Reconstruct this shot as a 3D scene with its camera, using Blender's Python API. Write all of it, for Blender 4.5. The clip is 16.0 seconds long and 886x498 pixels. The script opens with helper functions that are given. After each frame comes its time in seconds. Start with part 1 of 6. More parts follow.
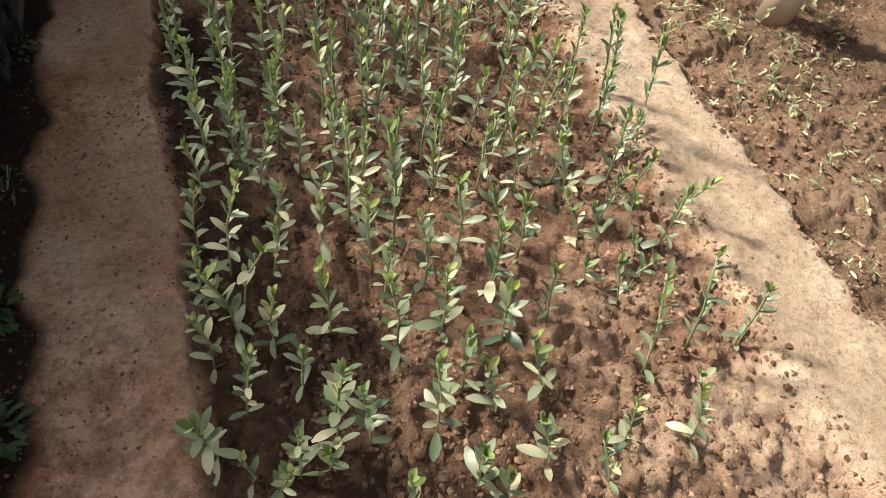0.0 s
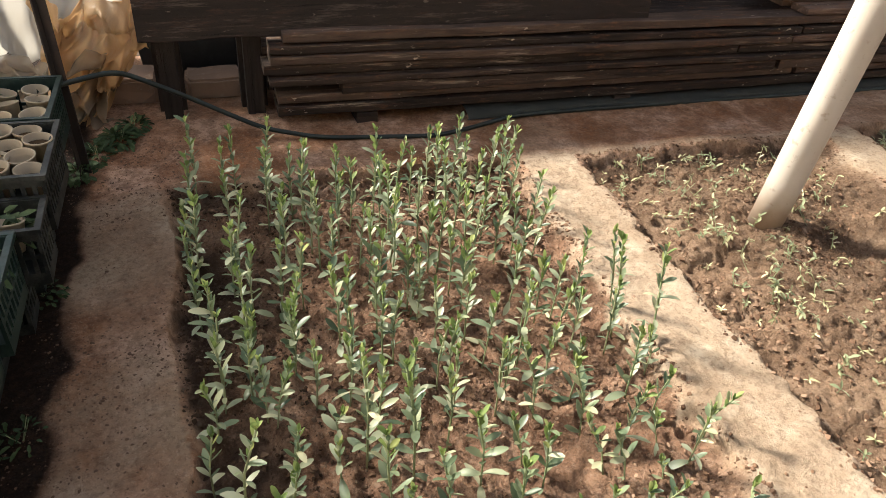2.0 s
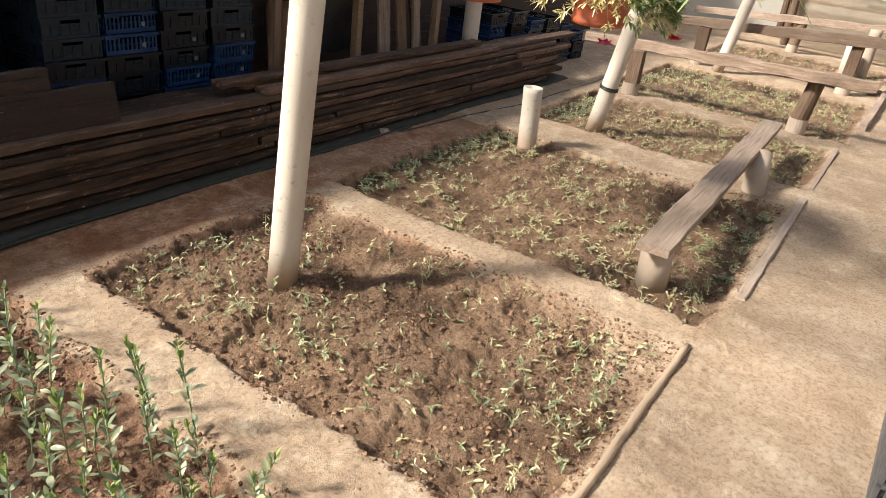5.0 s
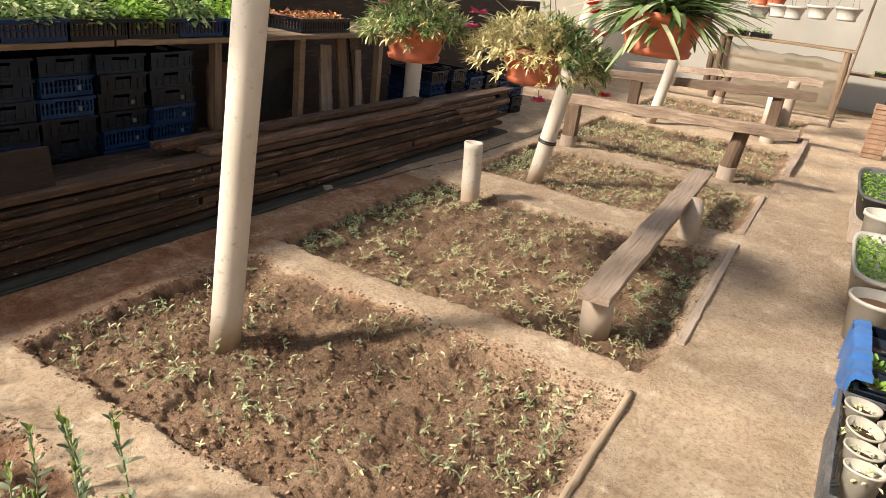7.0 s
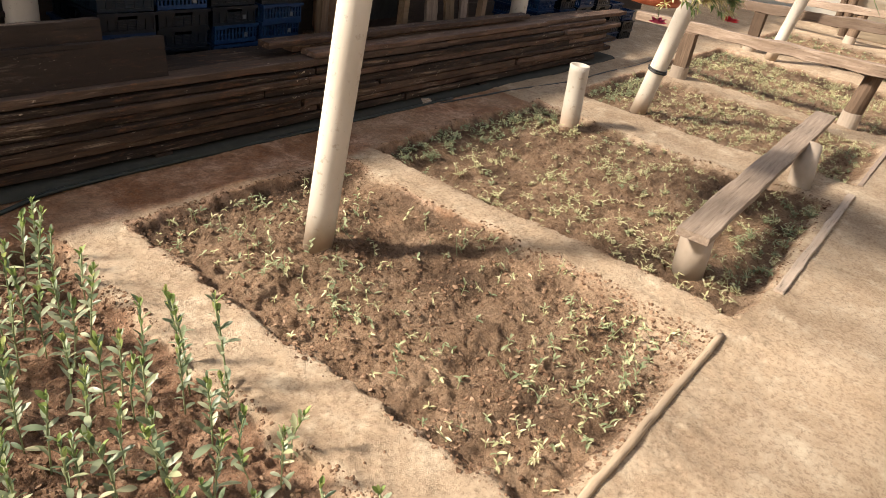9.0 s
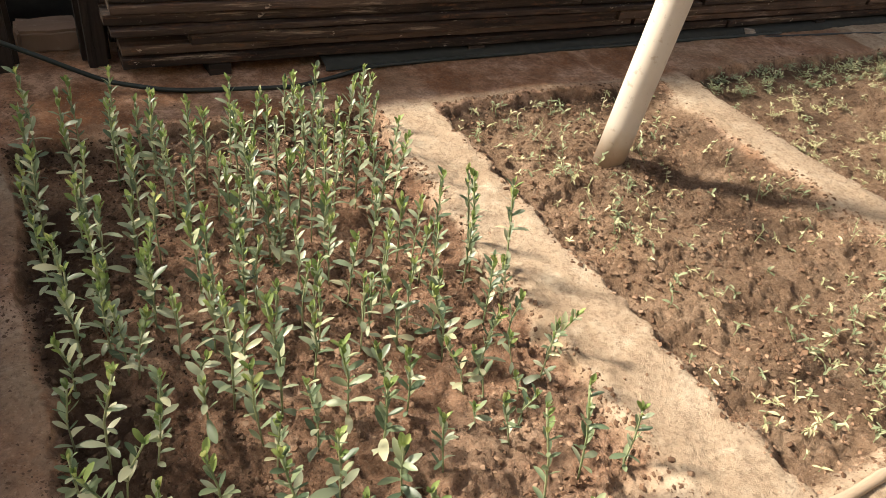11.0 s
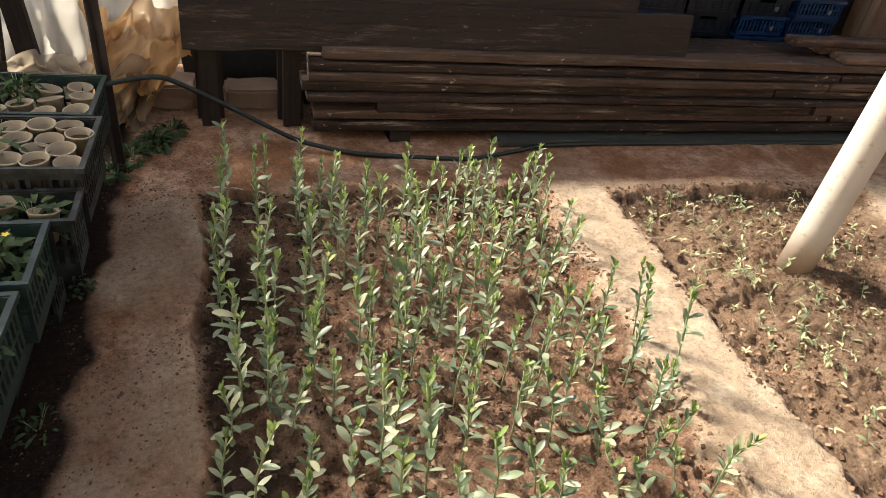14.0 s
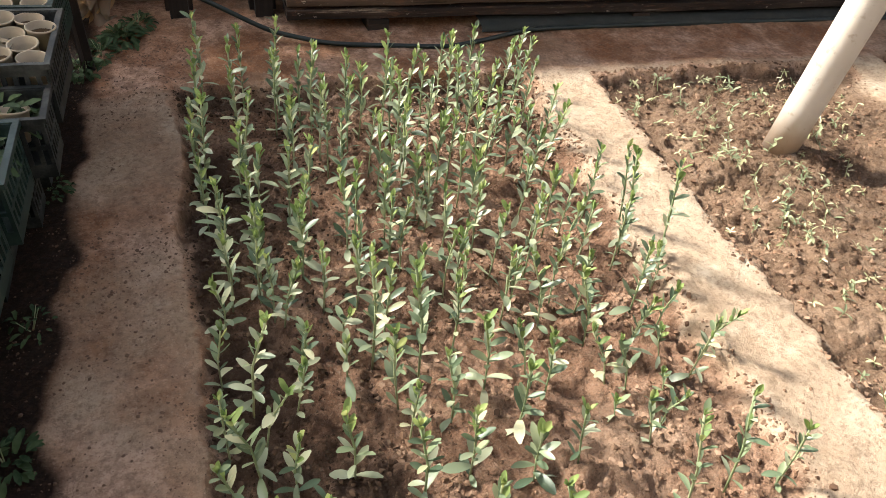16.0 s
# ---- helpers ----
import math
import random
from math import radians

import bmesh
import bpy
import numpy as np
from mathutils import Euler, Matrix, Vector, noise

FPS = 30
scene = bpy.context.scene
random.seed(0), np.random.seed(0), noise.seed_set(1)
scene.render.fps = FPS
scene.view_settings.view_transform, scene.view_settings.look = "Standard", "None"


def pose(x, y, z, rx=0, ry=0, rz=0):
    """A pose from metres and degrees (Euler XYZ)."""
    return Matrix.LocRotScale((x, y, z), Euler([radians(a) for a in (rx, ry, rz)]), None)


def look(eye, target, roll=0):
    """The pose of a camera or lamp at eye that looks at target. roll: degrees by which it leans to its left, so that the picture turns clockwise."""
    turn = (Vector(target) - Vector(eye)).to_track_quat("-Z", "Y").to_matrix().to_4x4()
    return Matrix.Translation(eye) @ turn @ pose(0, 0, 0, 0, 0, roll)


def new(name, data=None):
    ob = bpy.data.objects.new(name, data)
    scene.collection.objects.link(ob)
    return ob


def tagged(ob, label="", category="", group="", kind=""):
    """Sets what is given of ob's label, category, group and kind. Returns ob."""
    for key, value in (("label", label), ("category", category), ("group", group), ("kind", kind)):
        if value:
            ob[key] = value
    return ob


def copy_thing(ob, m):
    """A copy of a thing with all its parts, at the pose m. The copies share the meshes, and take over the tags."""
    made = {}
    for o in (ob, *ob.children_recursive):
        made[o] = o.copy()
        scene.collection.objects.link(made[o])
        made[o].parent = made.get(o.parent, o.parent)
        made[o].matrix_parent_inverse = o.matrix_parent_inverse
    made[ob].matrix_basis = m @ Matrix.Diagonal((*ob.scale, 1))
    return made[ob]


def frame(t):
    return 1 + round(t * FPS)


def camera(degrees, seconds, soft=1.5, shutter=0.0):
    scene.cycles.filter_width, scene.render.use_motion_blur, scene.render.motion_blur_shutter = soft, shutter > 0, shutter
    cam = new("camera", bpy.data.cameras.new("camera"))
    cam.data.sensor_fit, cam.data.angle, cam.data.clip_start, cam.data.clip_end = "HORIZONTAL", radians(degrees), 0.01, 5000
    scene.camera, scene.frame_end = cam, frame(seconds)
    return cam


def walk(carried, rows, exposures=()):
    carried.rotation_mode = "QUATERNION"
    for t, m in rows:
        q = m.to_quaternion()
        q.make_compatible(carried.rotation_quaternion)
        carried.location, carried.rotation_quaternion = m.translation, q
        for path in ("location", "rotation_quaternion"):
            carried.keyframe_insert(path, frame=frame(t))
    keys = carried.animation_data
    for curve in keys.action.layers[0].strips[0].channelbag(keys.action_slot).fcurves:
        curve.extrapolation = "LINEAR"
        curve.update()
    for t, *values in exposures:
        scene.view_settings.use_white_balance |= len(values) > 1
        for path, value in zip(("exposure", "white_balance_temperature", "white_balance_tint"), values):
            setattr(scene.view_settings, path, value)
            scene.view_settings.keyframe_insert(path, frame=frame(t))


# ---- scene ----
cam = camera(64.1, 16.0, soft=0.75)
PATH = [
    (0, (-0.24, 0.412, 1.451), (0.307, 1.557, -0.095), 11.1),
    (0.5, (-0.243, 0.432, 1.467), (0.328, 1.669, 0.003), 10.6),
    (1, (-0.242, 0.441, 1.496), (0.35, 1.757, 0.112), 10.2),
    (1.5, (-0.245, 0.46, 1.521), (0.335, 1.889, 0.247), 7.6),
    (2, (-0.249, 0.487, 1.543), (0.348, 1.991, 0.368), 5.7),
    (2.5, (-0.238, 0.461, 1.549), (0.573, 1.853, 0.363), 6.0),
    (3, (-0.203, 0.419, 1.564), (0.846, 1.684, 0.424), 6.1),
    (3.5, (-0.166, 0.355, 1.589), (1.134, 1.482, 0.568), 6.1),
    (4, (-0.129, 0.319, 1.625), (1.334, 1.305, 0.683), 5.9),
    (6.3, (-0.103, 0.275, 1.683), (1.483, 1.188, 0.876), 7.0),
    (6.5, (-0.106, 0.274, 1.685), (1.508, 1.171, 0.918), 6.5),
    (7, (-0.107, 0.259, 1.7), (1.546, 1.112, 0.964), 7.0),
    (7.5, (-0.106, 0.259, 1.704), (1.548, 1.119, 0.981), 7.4),
    (8, (-0.109, 0.266, 1.697), (1.518, 1.149, 0.939), 7.9),
    (8.5, (-0.122, 0.281, 1.681), (1.428, 1.209, 0.824), 8.9),
    (9, (-0.121, 0.303, 1.646), (1.343, 1.275, 0.691), 9.8),
    (9.5, (-0.177, 0.315, 1.614), (1.114, 1.479, 0.625), 8.6),
    (10, (-0.184, 0.359, 1.57), (0.981, 1.583, 0.5), 9.7),
    (10.2, (-0.192, 0.36, 1.562), (0.91, 1.61, 0.456), 9.9),
    (12.3, (-0.268, 0.405, 1.486), (0.48, 1.737, 0.195), 11.7),
    (12.5, (-0.264, 0.408, 1.485), (0.476, 1.743, 0.193), 12.1),
    (13, (-0.261, 0.423, 1.487), (0.426, 1.792, 0.201), 11.3),
    (13.5, (-0.264, 0.446, 1.502), (0.343, 1.903, 0.274), 9.9),
    (14, (-0.274, 0.477, 1.512), (0.28, 2.044, 0.4), 8.4),
    (14.5, (-0.28, 0.509, 1.541), (0.249, 2.125, 0.488), 8.2),
    (15, (-0.282, 0.517, 1.532), (0.233, 2.077, 0.391), 8.8),
    (15.5, (-0.274, 0.506, 1.507), (0.262, 1.966, 0.25), 9.3),
    (16, (-0.274, 0.471, 1.482), (0.295, 1.85, 0.151), 8.3),
]
walk(cam, [(t, look(eye, target, roll)) for t, eye, target, roll in PATH], [(0, 1.78, 6200, 10), (2, 2.00, 6150, 10), (3, 1.98, 6150, 10), (4.2, 1.74, 6150, 11), (6.5, 1.68, 6400, 11), (7.5, 1.58, 6550, 12), (8.3, 1.66, 6500, 12), (10, 1.86, 6550, 11), (12.5, 1.83, 6350, 10), (13.6, 1.88, 6350, 10), (14.5, 2.23, 6150, 10), (16, 2.23, 5950, 10)])

# ---- light ----
SUN_FROM = Vector((-0.76 * 0.785, 0.65 * 0.785, 0.62)).normalized()
world = bpy.data.worlds.new("daylight")
scene.world = world
world.use_nodes = True
wt = world.node_tree
sky = wt.nodes.new("ShaderNodeTexSky")
sky.sky_type, sky.sun_disc = "NISHITA", False
sky.sun_elevation = math.asin(SUN_FROM.z)
sky.sun_rotation = math.atan2(SUN_FROM.x, SUN_FROM.y)
wt.links.new(sky.outputs[0], wt.nodes["Background"].inputs[0])
wt.nodes["Background"].inputs[1].default_value = 0.056
sun = new("sun", bpy.data.lights.new("sun", "SUN"))
sun.data.energy, sun.data.angle, sun.data.color = 5.0, radians(8), (1.0, 0.91, 0.77)
sun.matrix_world = look(SUN_FROM * 20, (0, 0, 0))


# ---- materials ----
class Nodes:
    """A small wrapper round one material's node tree."""

    def __init__(self, name):
        self.m = bpy.data.materials.new(name)
        self.m.use_nodes = True
        self.t = self.m.node_tree
        self.bsdf = self.t.nodes["Principled BSDF"]
        self.out = self.t.nodes["Material Output"]
        self.coords = self.t.nodes.new("ShaderNodeTexCoord").outputs["Object"]

    def node(self, kind, **inputs):
        n = self.t.nodes.new(kind)
        for key, v in inputs.items():
            self.put(n, key.replace("_", " "), v)
        return n

    def put(self, n, key, v):
        sock = n.inputs[key]
        if isinstance(v, bpy.types.NodeSocket):
            self.t.links.new(v, sock)
        else:
            sock.default_value = v

    def scaled(self, sx, sy, sz):
        n = self.t.nodes.new("ShaderNodeMapping")
        n.inputs["Scale"].default_value = (sx, sy, sz)
        self.t.links.new(self.coords, n.inputs[0])
        return n.outputs[0]

    def noise(self, scale, detail=4.0, rough=0.6, vec=None):
        return self.node("ShaderNodeTexNoise", Vector=vec or self.coords, Scale=scale, Detail=detail, Roughness=rough).outputs[0]

    def ramp(self, fac, *stops):
        n = self.t.nodes.new("ShaderNodeValToRGB")
        while len(n.color_ramp.elements) < len(stops):
            n.color_ramp.elements.new(0.5)
        for e, (p, c) in zip(n.color_ramp.elements, stops):
            e.position, e.color = p, (*c, 1) if len(c) == 3 else c
        self.t.links.new(fac, n.inputs[0])
        return n.outputs[0]

    def mix(self, fac, a, b, how="MIX"):
        n = self.t.nodes.new("ShaderNodeMix")
        n.data_type, n.blend_type = "RGBA", how
        for i, v in ((0, fac), (6, a), (7, b)):
            if isinstance(v, bpy.types.NodeSocket):
                self.t.links.new(v, n.inputs[i])
            else:
                n.inputs[i].default_value = v if i == 0 else (*v, 1)
        return n.outputs[2]

    def math(self, how, a, b=0.0):
        n = self.t.nodes.new("ShaderNodeMath")
        n.operation = how
        for i, v in ((0, a), (1, b)):
            if isinstance(v, bpy.types.NodeSocket):
                self.t.links.new(v, n.inputs[i])
            else:
                n.inputs[i].default_value = v
        return n.outputs[0]

    def bump(self, height, strength=0.3, distance=0.01):
        n = self.node("ShaderNodeBump", Strength=strength, Distance=distance, Height=height)
        self.put(self.bsdf, "Normal", n.outputs[0])

    def done(self, color=None, rough=0.8, metal=0.0, spec=0.3):
        if color is not None:
            self.put(self.bsdf, "Base Color", (*color, 1) if isinstance(color, tuple) else color)
        self.put(self.bsdf, "Roughness", rough)
        self.put(self.bsdf, "Metallic", metal)
        self.put(self.bsdf, "Specular IOR Level", spec)
        return self.m


def earth_material():
    n = Nodes("packed_earth_and_soil")
    soil = n.t.nodes.new("ShaderNodeAttribute")
    soil.attribute_name = "soil"
    # This mask carries both damp soil and painted shade.
    wet_shade = n.t.nodes.new("ShaderNodeAttribute")
    wet_shade.attribute_name = "moist_shade"
    dry = n.ramp(n.noise(2.3, 6, 0.65), (0.30, (0.275, 0.20, 0.13)), (0.5, (0.37, 0.282, 0.192)), (0.72, (0.47, 0.375, 0.27)))
    dry = n.mix(n.ramp(n.noise(38, 5, 0.7), (0.38, (0, 0, 0)), (0.68, (1, 1, 1))), dry, n.mix(0.4, dry, (0.28, 0.18, 0.115)))
    blot = n.ramp(n.noise(13, 6, 0.7), (0.36, (0.34, 0.34, 0.34)), (0.54, (0, 0, 0)))
    dry = n.mix(blot, dry, (0.235, 0.16, 0.105))
    pits = n.ramp(n.noise(120, 4, 0.75), (0.63, (0, 0, 0)), (0.69, (0.7, 0.7, 0.7)))
    dry = n.mix(pits, dry, (0.15, 0.095, 0.06))
    pale = n.ramp(n.noise(5.5, 7, 0.7), (0.52, (0, 0, 0)), (0.68, (0.7, 0.7, 0.7)))
    dry = n.mix(pale, dry, (0.52, 0.43, 0.315))
    # Orange-brown damp path; also colours the back path for its partial shade.
    damp_shade_path = n.ramp(n.noise(2.6, 6, 0.65), (0.40, (0.225, 0.100, 0.045)), (0.5, (0.345, 0.188, 0.110)), (0.60, (0.50, 0.318, 0.220)))
    damp_shade_path = n.mix(n.ramp(n.noise(17, 7, 0.75), (0.44, (0.6, 0.6, 0.6)), (0.56, (0, 0, 0))), damp_shade_path, (0.14, 0.072, 0.04))
    damp_shade_path = n.mix(n.ramp(n.noise(48, 5, 0.75), (0.60, (0, 0, 0)), (0.67, (0.75, 0.75, 0.75))), damp_shade_path, (0.09, 0.047, 0.028))
    dry = n.mix(wet_shade.outputs["Fac"], dry, damp_shade_path)
    loam = n.ramp(n.noise(7, 7, 0.7), (0.3, (0.17, 0.086, 0.05)), (0.5, (0.36, 0.205, 0.125)), (0.72, (0.52, 0.34, 0.23)))
    loam = n.mix(n.ramp(n.noise(70, 5, 0.75), (0.50, (0, 0, 0)), (0.66, (0.8, 0.8, 0.8))), loam, n.mix(0.65, loam, (0.06, 0.034, 0.021)))
    loam = n.mix(n.ramp(n.noise(150, 3, 0.7), (0.58, (0, 0, 0)), (0.68, (0.6, 0.6, 0.6))), loam, (0.34, 0.25, 0.18))
    sep = n.node("ShaderNodeSeparateXYZ", Vector=n.coords)
    tan = n.ramp(n.noise(6, 7, 0.7), (0.3, (0.155, 0.092, 0.053)), (0.5, (0.275, 0.174, 0.106)), (0.72, (0.42, 0.292, 0.192)))
    tan = n.mix(n.ramp(n.noise(62, 5, 0.75), (0.54, (0, 0, 0)), (0.66, (0.5, 0.5, 0.5))), tan, (0.12, 0.076, 0.046))
    loam = n.mix(n.math("GREATER_THAN", sep.outputs[0], 1.2), loam, tan)
    # Near-black mix: damp soil, plus shade painted beside the crates and at bed rims.
    loam = n.mix(wet_shade.outputs["Fac"], loam, n.mix(0.975, loam, (0.014, 0.008, 0.0055)))
    color = n.mix(soil.outputs["Fac"], dry, loam)
    heavy = n.math("ADD", n.math("MULTIPLY", soil.outputs["Fac"], 0.35), 0.65)
    speck = n.ramp(n.noise(52, 6, 0.85), (0.40, (0.85, 0.85, 0.85)), (0.51, (0.0, 0.0, 0.0)))
    color = n.mix(n.math("MULTIPLY", speck, heavy), color, n.mix(0.72, color, (0.06, 0.032, 0.018)))
    grit = n.ramp(n.noise(85, 6, 0.85), (0.53, (0, 0, 0)), (0.63, (0.8, 0.8, 0.8)))
    grit_share = n.math("SUBTRACT", 1.0, n.math("MULTIPLY", n.math("MULTIPLY", wet_shade.outputs["Fac"], soil.outputs["Fac"]), 0.95))
    color = n.mix(n.math("MULTIPLY", n.math("MULTIPLY", grit, heavy), grit_share), color, n.mix(0.45, color, (0.62, 0.46, 0.33)))
    grain = n.math("ADD", n.noise(220, 4, 0.7), n.math("MULTIPLY", n.noise(60, 5, 0.8), 1.6))
    n.bump(grain, n.math("ADD", 0.62, n.math("MULTIPLY", soil.outputs["Fac"], 0.38)), 0.016)
    return n.done(color, 0.95, spec=0.15)


def clod_material(name="crumbled_soil", damp=1.0):
    n = Nodes(name)
    isl = n.t.nodes.new("ShaderNodeNewGeometry").outputs["Random Per Island"]
    c = n.ramp(isl, *[(p, tuple(v * damp for v in col)) for p, col in ((0.0, (0.07, 0.04, 0.024)), (0.6, (0.165, 0.098, 0.06)), (1.0, (0.265, 0.175, 0.115)))])
    n.bump(n.noise(300, 3), 0.5, 0.002)
    return n.done(c, 0.95, spec=0.1)


def leaf_material(name, low, high, tip=None, through_light=0.25, gloss=0.5):
    n = Nodes(name)
    info = n.t.nodes.new("ShaderNodeObjectInfo").outputs["Random"]
    isl = n.t.nodes.new("ShaderNodeNewGeometry").outputs["Random Per Island"]
    pick = n.math("FRACT", n.math("ADD", info, isl))
    c = n.ramp(pick, (0.0, low), (0.75, high), (1.0, tip or high))
    c = n.mix(n.ramp(n.noise(60, 3), (0.4, (0, 0, 0)), (0.75, (0.6, 0.6, 0.6))), c, n.mix(0.35, c, n.mix(0.5, c, (0.3, 0.36, 0.2))))
    n.done(c, 0.42 if gloss > 0.6 else (0.58 if gloss > 0.3 else 0.7), spec=gloss * 0.75)
    tr = n.node("ShaderNodeBsdfTranslucent", Color=c)
    mx = n.node("ShaderNodeMixShader", Fac=through_light)
    n.t.links.new(n.bsdf.outputs[0], mx.inputs[1])
    n.t.links.new(tr.outputs[0], mx.inputs[2])
    n.t.links.new(mx.outputs[0], n.out.inputs[0])
    return n.m


def wood_material(name, dark, mid, light, along="x", rough=0.8, pale=0.0, fine=22, flecks=0.0):
    n = Nodes(name)
    s = {"x": (1.2, fine, fine), "y": (fine, 1.2, fine), "z": (fine, fine, 1.2)}[along]
    info = n.t.nodes.new("ShaderNodeObjectInfo").outputs["Random"]
    grain = n.noise(2.2, 7, 0.68, n.scaled(*s))
    c = n.ramp(grain, (0.28, dark), (0.5, mid), (0.74, light))
    c = n.mix(n.math("MULTIPLY", info, 0.9), c, n.mix(0.75, c, dark))
    c = n.mix(n.ramp(info, (0.0, (0.55, 0.55, 0.55)), (0.28, (0, 0, 0))), c, light)
    if pale:
        worn = n.noise(6.5, 8, 0.78, n.scaled(*[0.25 * v if v < 2 else 0.35 * v for v in s]))
        c = n.mix(n.ramp(worn, (0.57, (0, 0, 0)), (0.68, (pale, pale, pale))), c, (0.30, 0.23, 0.17))
    stain = n.ramp(n.noise(5.0, 6, 0.7, n.scaled(*[0.6 if v < 2 else 1.0 for v in s])), (0.36, (0.75, 0.75, 0.75)), (0.56, (0, 0, 0)))
    c = n.mix(stain, c, n.mix(0.55, dark, c))
    if flecks:
        warm = n.ramp(n.noise(3.4, 6, 0.75, n.scaled(*[1.6 if v < 2 else 7.0 for v in s])), (0.56, (0, 0, 0)), (0.68, (0.7, 0.7, 0.7)))
        c = n.mix(n.math("MULTIPLY", warm, flecks), c, (0.17, 0.075, 0.036))
        fleck = n.ramp(n.noise(34, 4, 0.7, n.scaled(*[0.5 if v < 2 else 1.0 for v in s])), (0.655, (0, 0, 0)), (0.69, (flecks, flecks, flecks)))
        c = n.mix(fleck, c, (0.36, 0.29, 0.22))
    crack = n.ramp(n.noise(3.0, 5, 0.8, n.scaled(*[0.7 if v < 2 else 26.0 for v in s])), (0.33, (0.9, 0.9, 0.9)), (0.42, (0, 0, 0)))
    c = n.mix(crack, c, tuple(v * 0.5 for v in dark))
    n.bump(n.math("SUBTRACT", n.math("ADD", grain, n.math("MULTIPLY", n.noise(60, 3), 0.35)), n.math("MULTIPLY", crack, 0.7)), 0.7, 0.006)
    return n.done(c, rough, spec=0.25)


def pipe_material(name="painted_cement_pipe", stain=True, base=(0.42, 0.365, 0.30), light=(0.55, 0.495, 0.42)):
    n = Nodes(name)
    c = n.ramp(n.noise(3.0, 6, 0.6, n.scaled(1, 1, 0.5)), (0.3, base), (0.7, light))
    spots = n.ramp(n.noise(28, 4, 0.6), (0.60, (0, 0, 0)), (0.70, (0.6, 0.6, 0.6)))
    c = n.mix(spots, c, (0.28, 0.22, 0.17))
    if stain:
        sep = n.node("ShaderNodeSeparateXYZ", Vector=n.coords)
        low = n.math("SUBTRACT", sep.outputs[2], n.math("MULTIPLY", n.noise(9, 3), 0.16))
        c = n.mix(n.ramp(low, (0.0, (0.8, 0.8, 0.8)), (0.12, (0, 0, 0))), c, (0.36, 0.26, 0.18))
    n.bump(n.noise(45, 5), 0.25, 0.004)
    return n.done(c, 0.7, spec=0.3)


def plastic_material(name, color, worn, rough=0.45, spec=0.4):
    n = Nodes(name)
    info = n.t.nodes.new("ShaderNodeObjectInfo").outputs["Random"]
    c = n.mix(n.math("MULTIPLY", info, 0.5), color, tuple(v * 0.55 for v in color))
    c = n.mix(n.ramp(n.noise(14, 5, 0.7), (0.48, (0, 0, 0)), (0.75, (0.6, 0.6, 0.6))), c, worn)
    n.bump(n.noise(120, 3), 0.1, 0.002)
    return n.done(c, rough, spec=spec)


def terracotta_material():
    n = Nodes("terracotta_plastic")
    c = n.ramp(n.noise(6, 5), (0.3, (0.36, 0.085, 0.035)), (0.7, (0.47, 0.13, 0.06)))
    c = n.mix(n.ramp(n.noise(30, 4), (0.6, (0, 0, 0)), (0.72, (0.5, 0.5, 0.5))), c, (0.45, 0.24, 0.15))
    return n.done(c, 0.5, spec=0.4)


def film_material(name, clear, tint, scatter=0.6, wrinkle=0.0):
    """Thin greenhouse film: lets part of the light straight through and scatters the rest."""
    n = Nodes(name)
    n.done(n.ramp(n.noise(1.1, 4), (0.35, tuple(v * 0.8 for v in tint)), (0.65, tint)), 0.35, spec=0.4)
    if wrinkle:
        n.bump(n.noise(9, 5, 0.6), wrinkle, 0.03)
    tl = n.node("ShaderNodeBsdfTranslucent", Color=(*tint, 1))
    m1 = n.node("ShaderNodeMixShader", Fac=scatter)
    n.t.links.new(n.bsdf.outputs[0], m1.inputs[1])
    n.t.links.new(tl.outputs[0], m1.inputs[2])
    tp = n.node("ShaderNodeBsdfTransparent")
    m2 = n.node("ShaderNodeMixShader", Fac=clear)
    n.t.links.new(m1.outputs[0], m2.inputs[1])
    n.t.links.new(tp.outputs[0], m2.inputs[2])
    n.t.links.new(m2.outputs[0], n.out.inputs[0])
    return n.m


EARTH = earth_material()
CLOD = clod_material()
# Darker copy of the crumbs: damp and shade both in its colour.
DAMP_SHADE_CLOD = clod_material("damp_shaded_crumbled_soil", 0.4)
LEAF = leaf_material("grey_green_leaf", (0.070, 0.108, 0.060), (0.225, 0.275, 0.150), (0.46, 0.47, 0.275), 0.36, 0.65)
LEAF_TOP = leaf_material("young_green_leaf", (0.12, 0.18, 0.05), (0.26, 0.33, 0.10), (0.44, 0.46, 0.17), 0.35)
LEAF_LOW = leaf_material("pale_lower_leaf", (0.15, 0.19, 0.11), (0.37, 0.39, 0.25), (0.52, 0.49, 0.30), 0.28, 0.65)
STEM = leaf_material("pale_green_stem", (0.22, 0.27, 0.13), (0.31, 0.33, 0.18))
WEED = leaf_material("drying_seedling_leaf", (0.30, 0.30, 0.145), (0.50, 0.465, 0.26), (0.64, 0.56, 0.37))
WEED_COOL = leaf_material("cool_green_seedling_leaf", (0.17, 0.20, 0.105), (0.29, 0.32, 0.175), (0.40, 0.40, 0.23))
LETTUCE = leaf_material("fresh_green_leaf", (0.10, 0.22, 0.03), (0.26, 0.42, 0.06), (0.36, 0.48, 0.10), 0.35)
SUCCULENT = leaf_material("bright_succulent_leaf", (0.14, 0.24, 0.07), (0.30, 0.40, 0.14), (0.55, 0.55, 0.34), 0.25)
BLADE = leaf_material("strappy_leaf", (0.07, 0.14, 0.04), (0.20, 0.28, 0.10), (0.55, 0.56, 0.35), 0.25)
DRY_BLADE = leaf_material("straw_yellow_leaf", (0.40, 0.37, 0.15), (0.70, 0.61, 0.33), (0.76, 0.66, 0.42), 0.2)
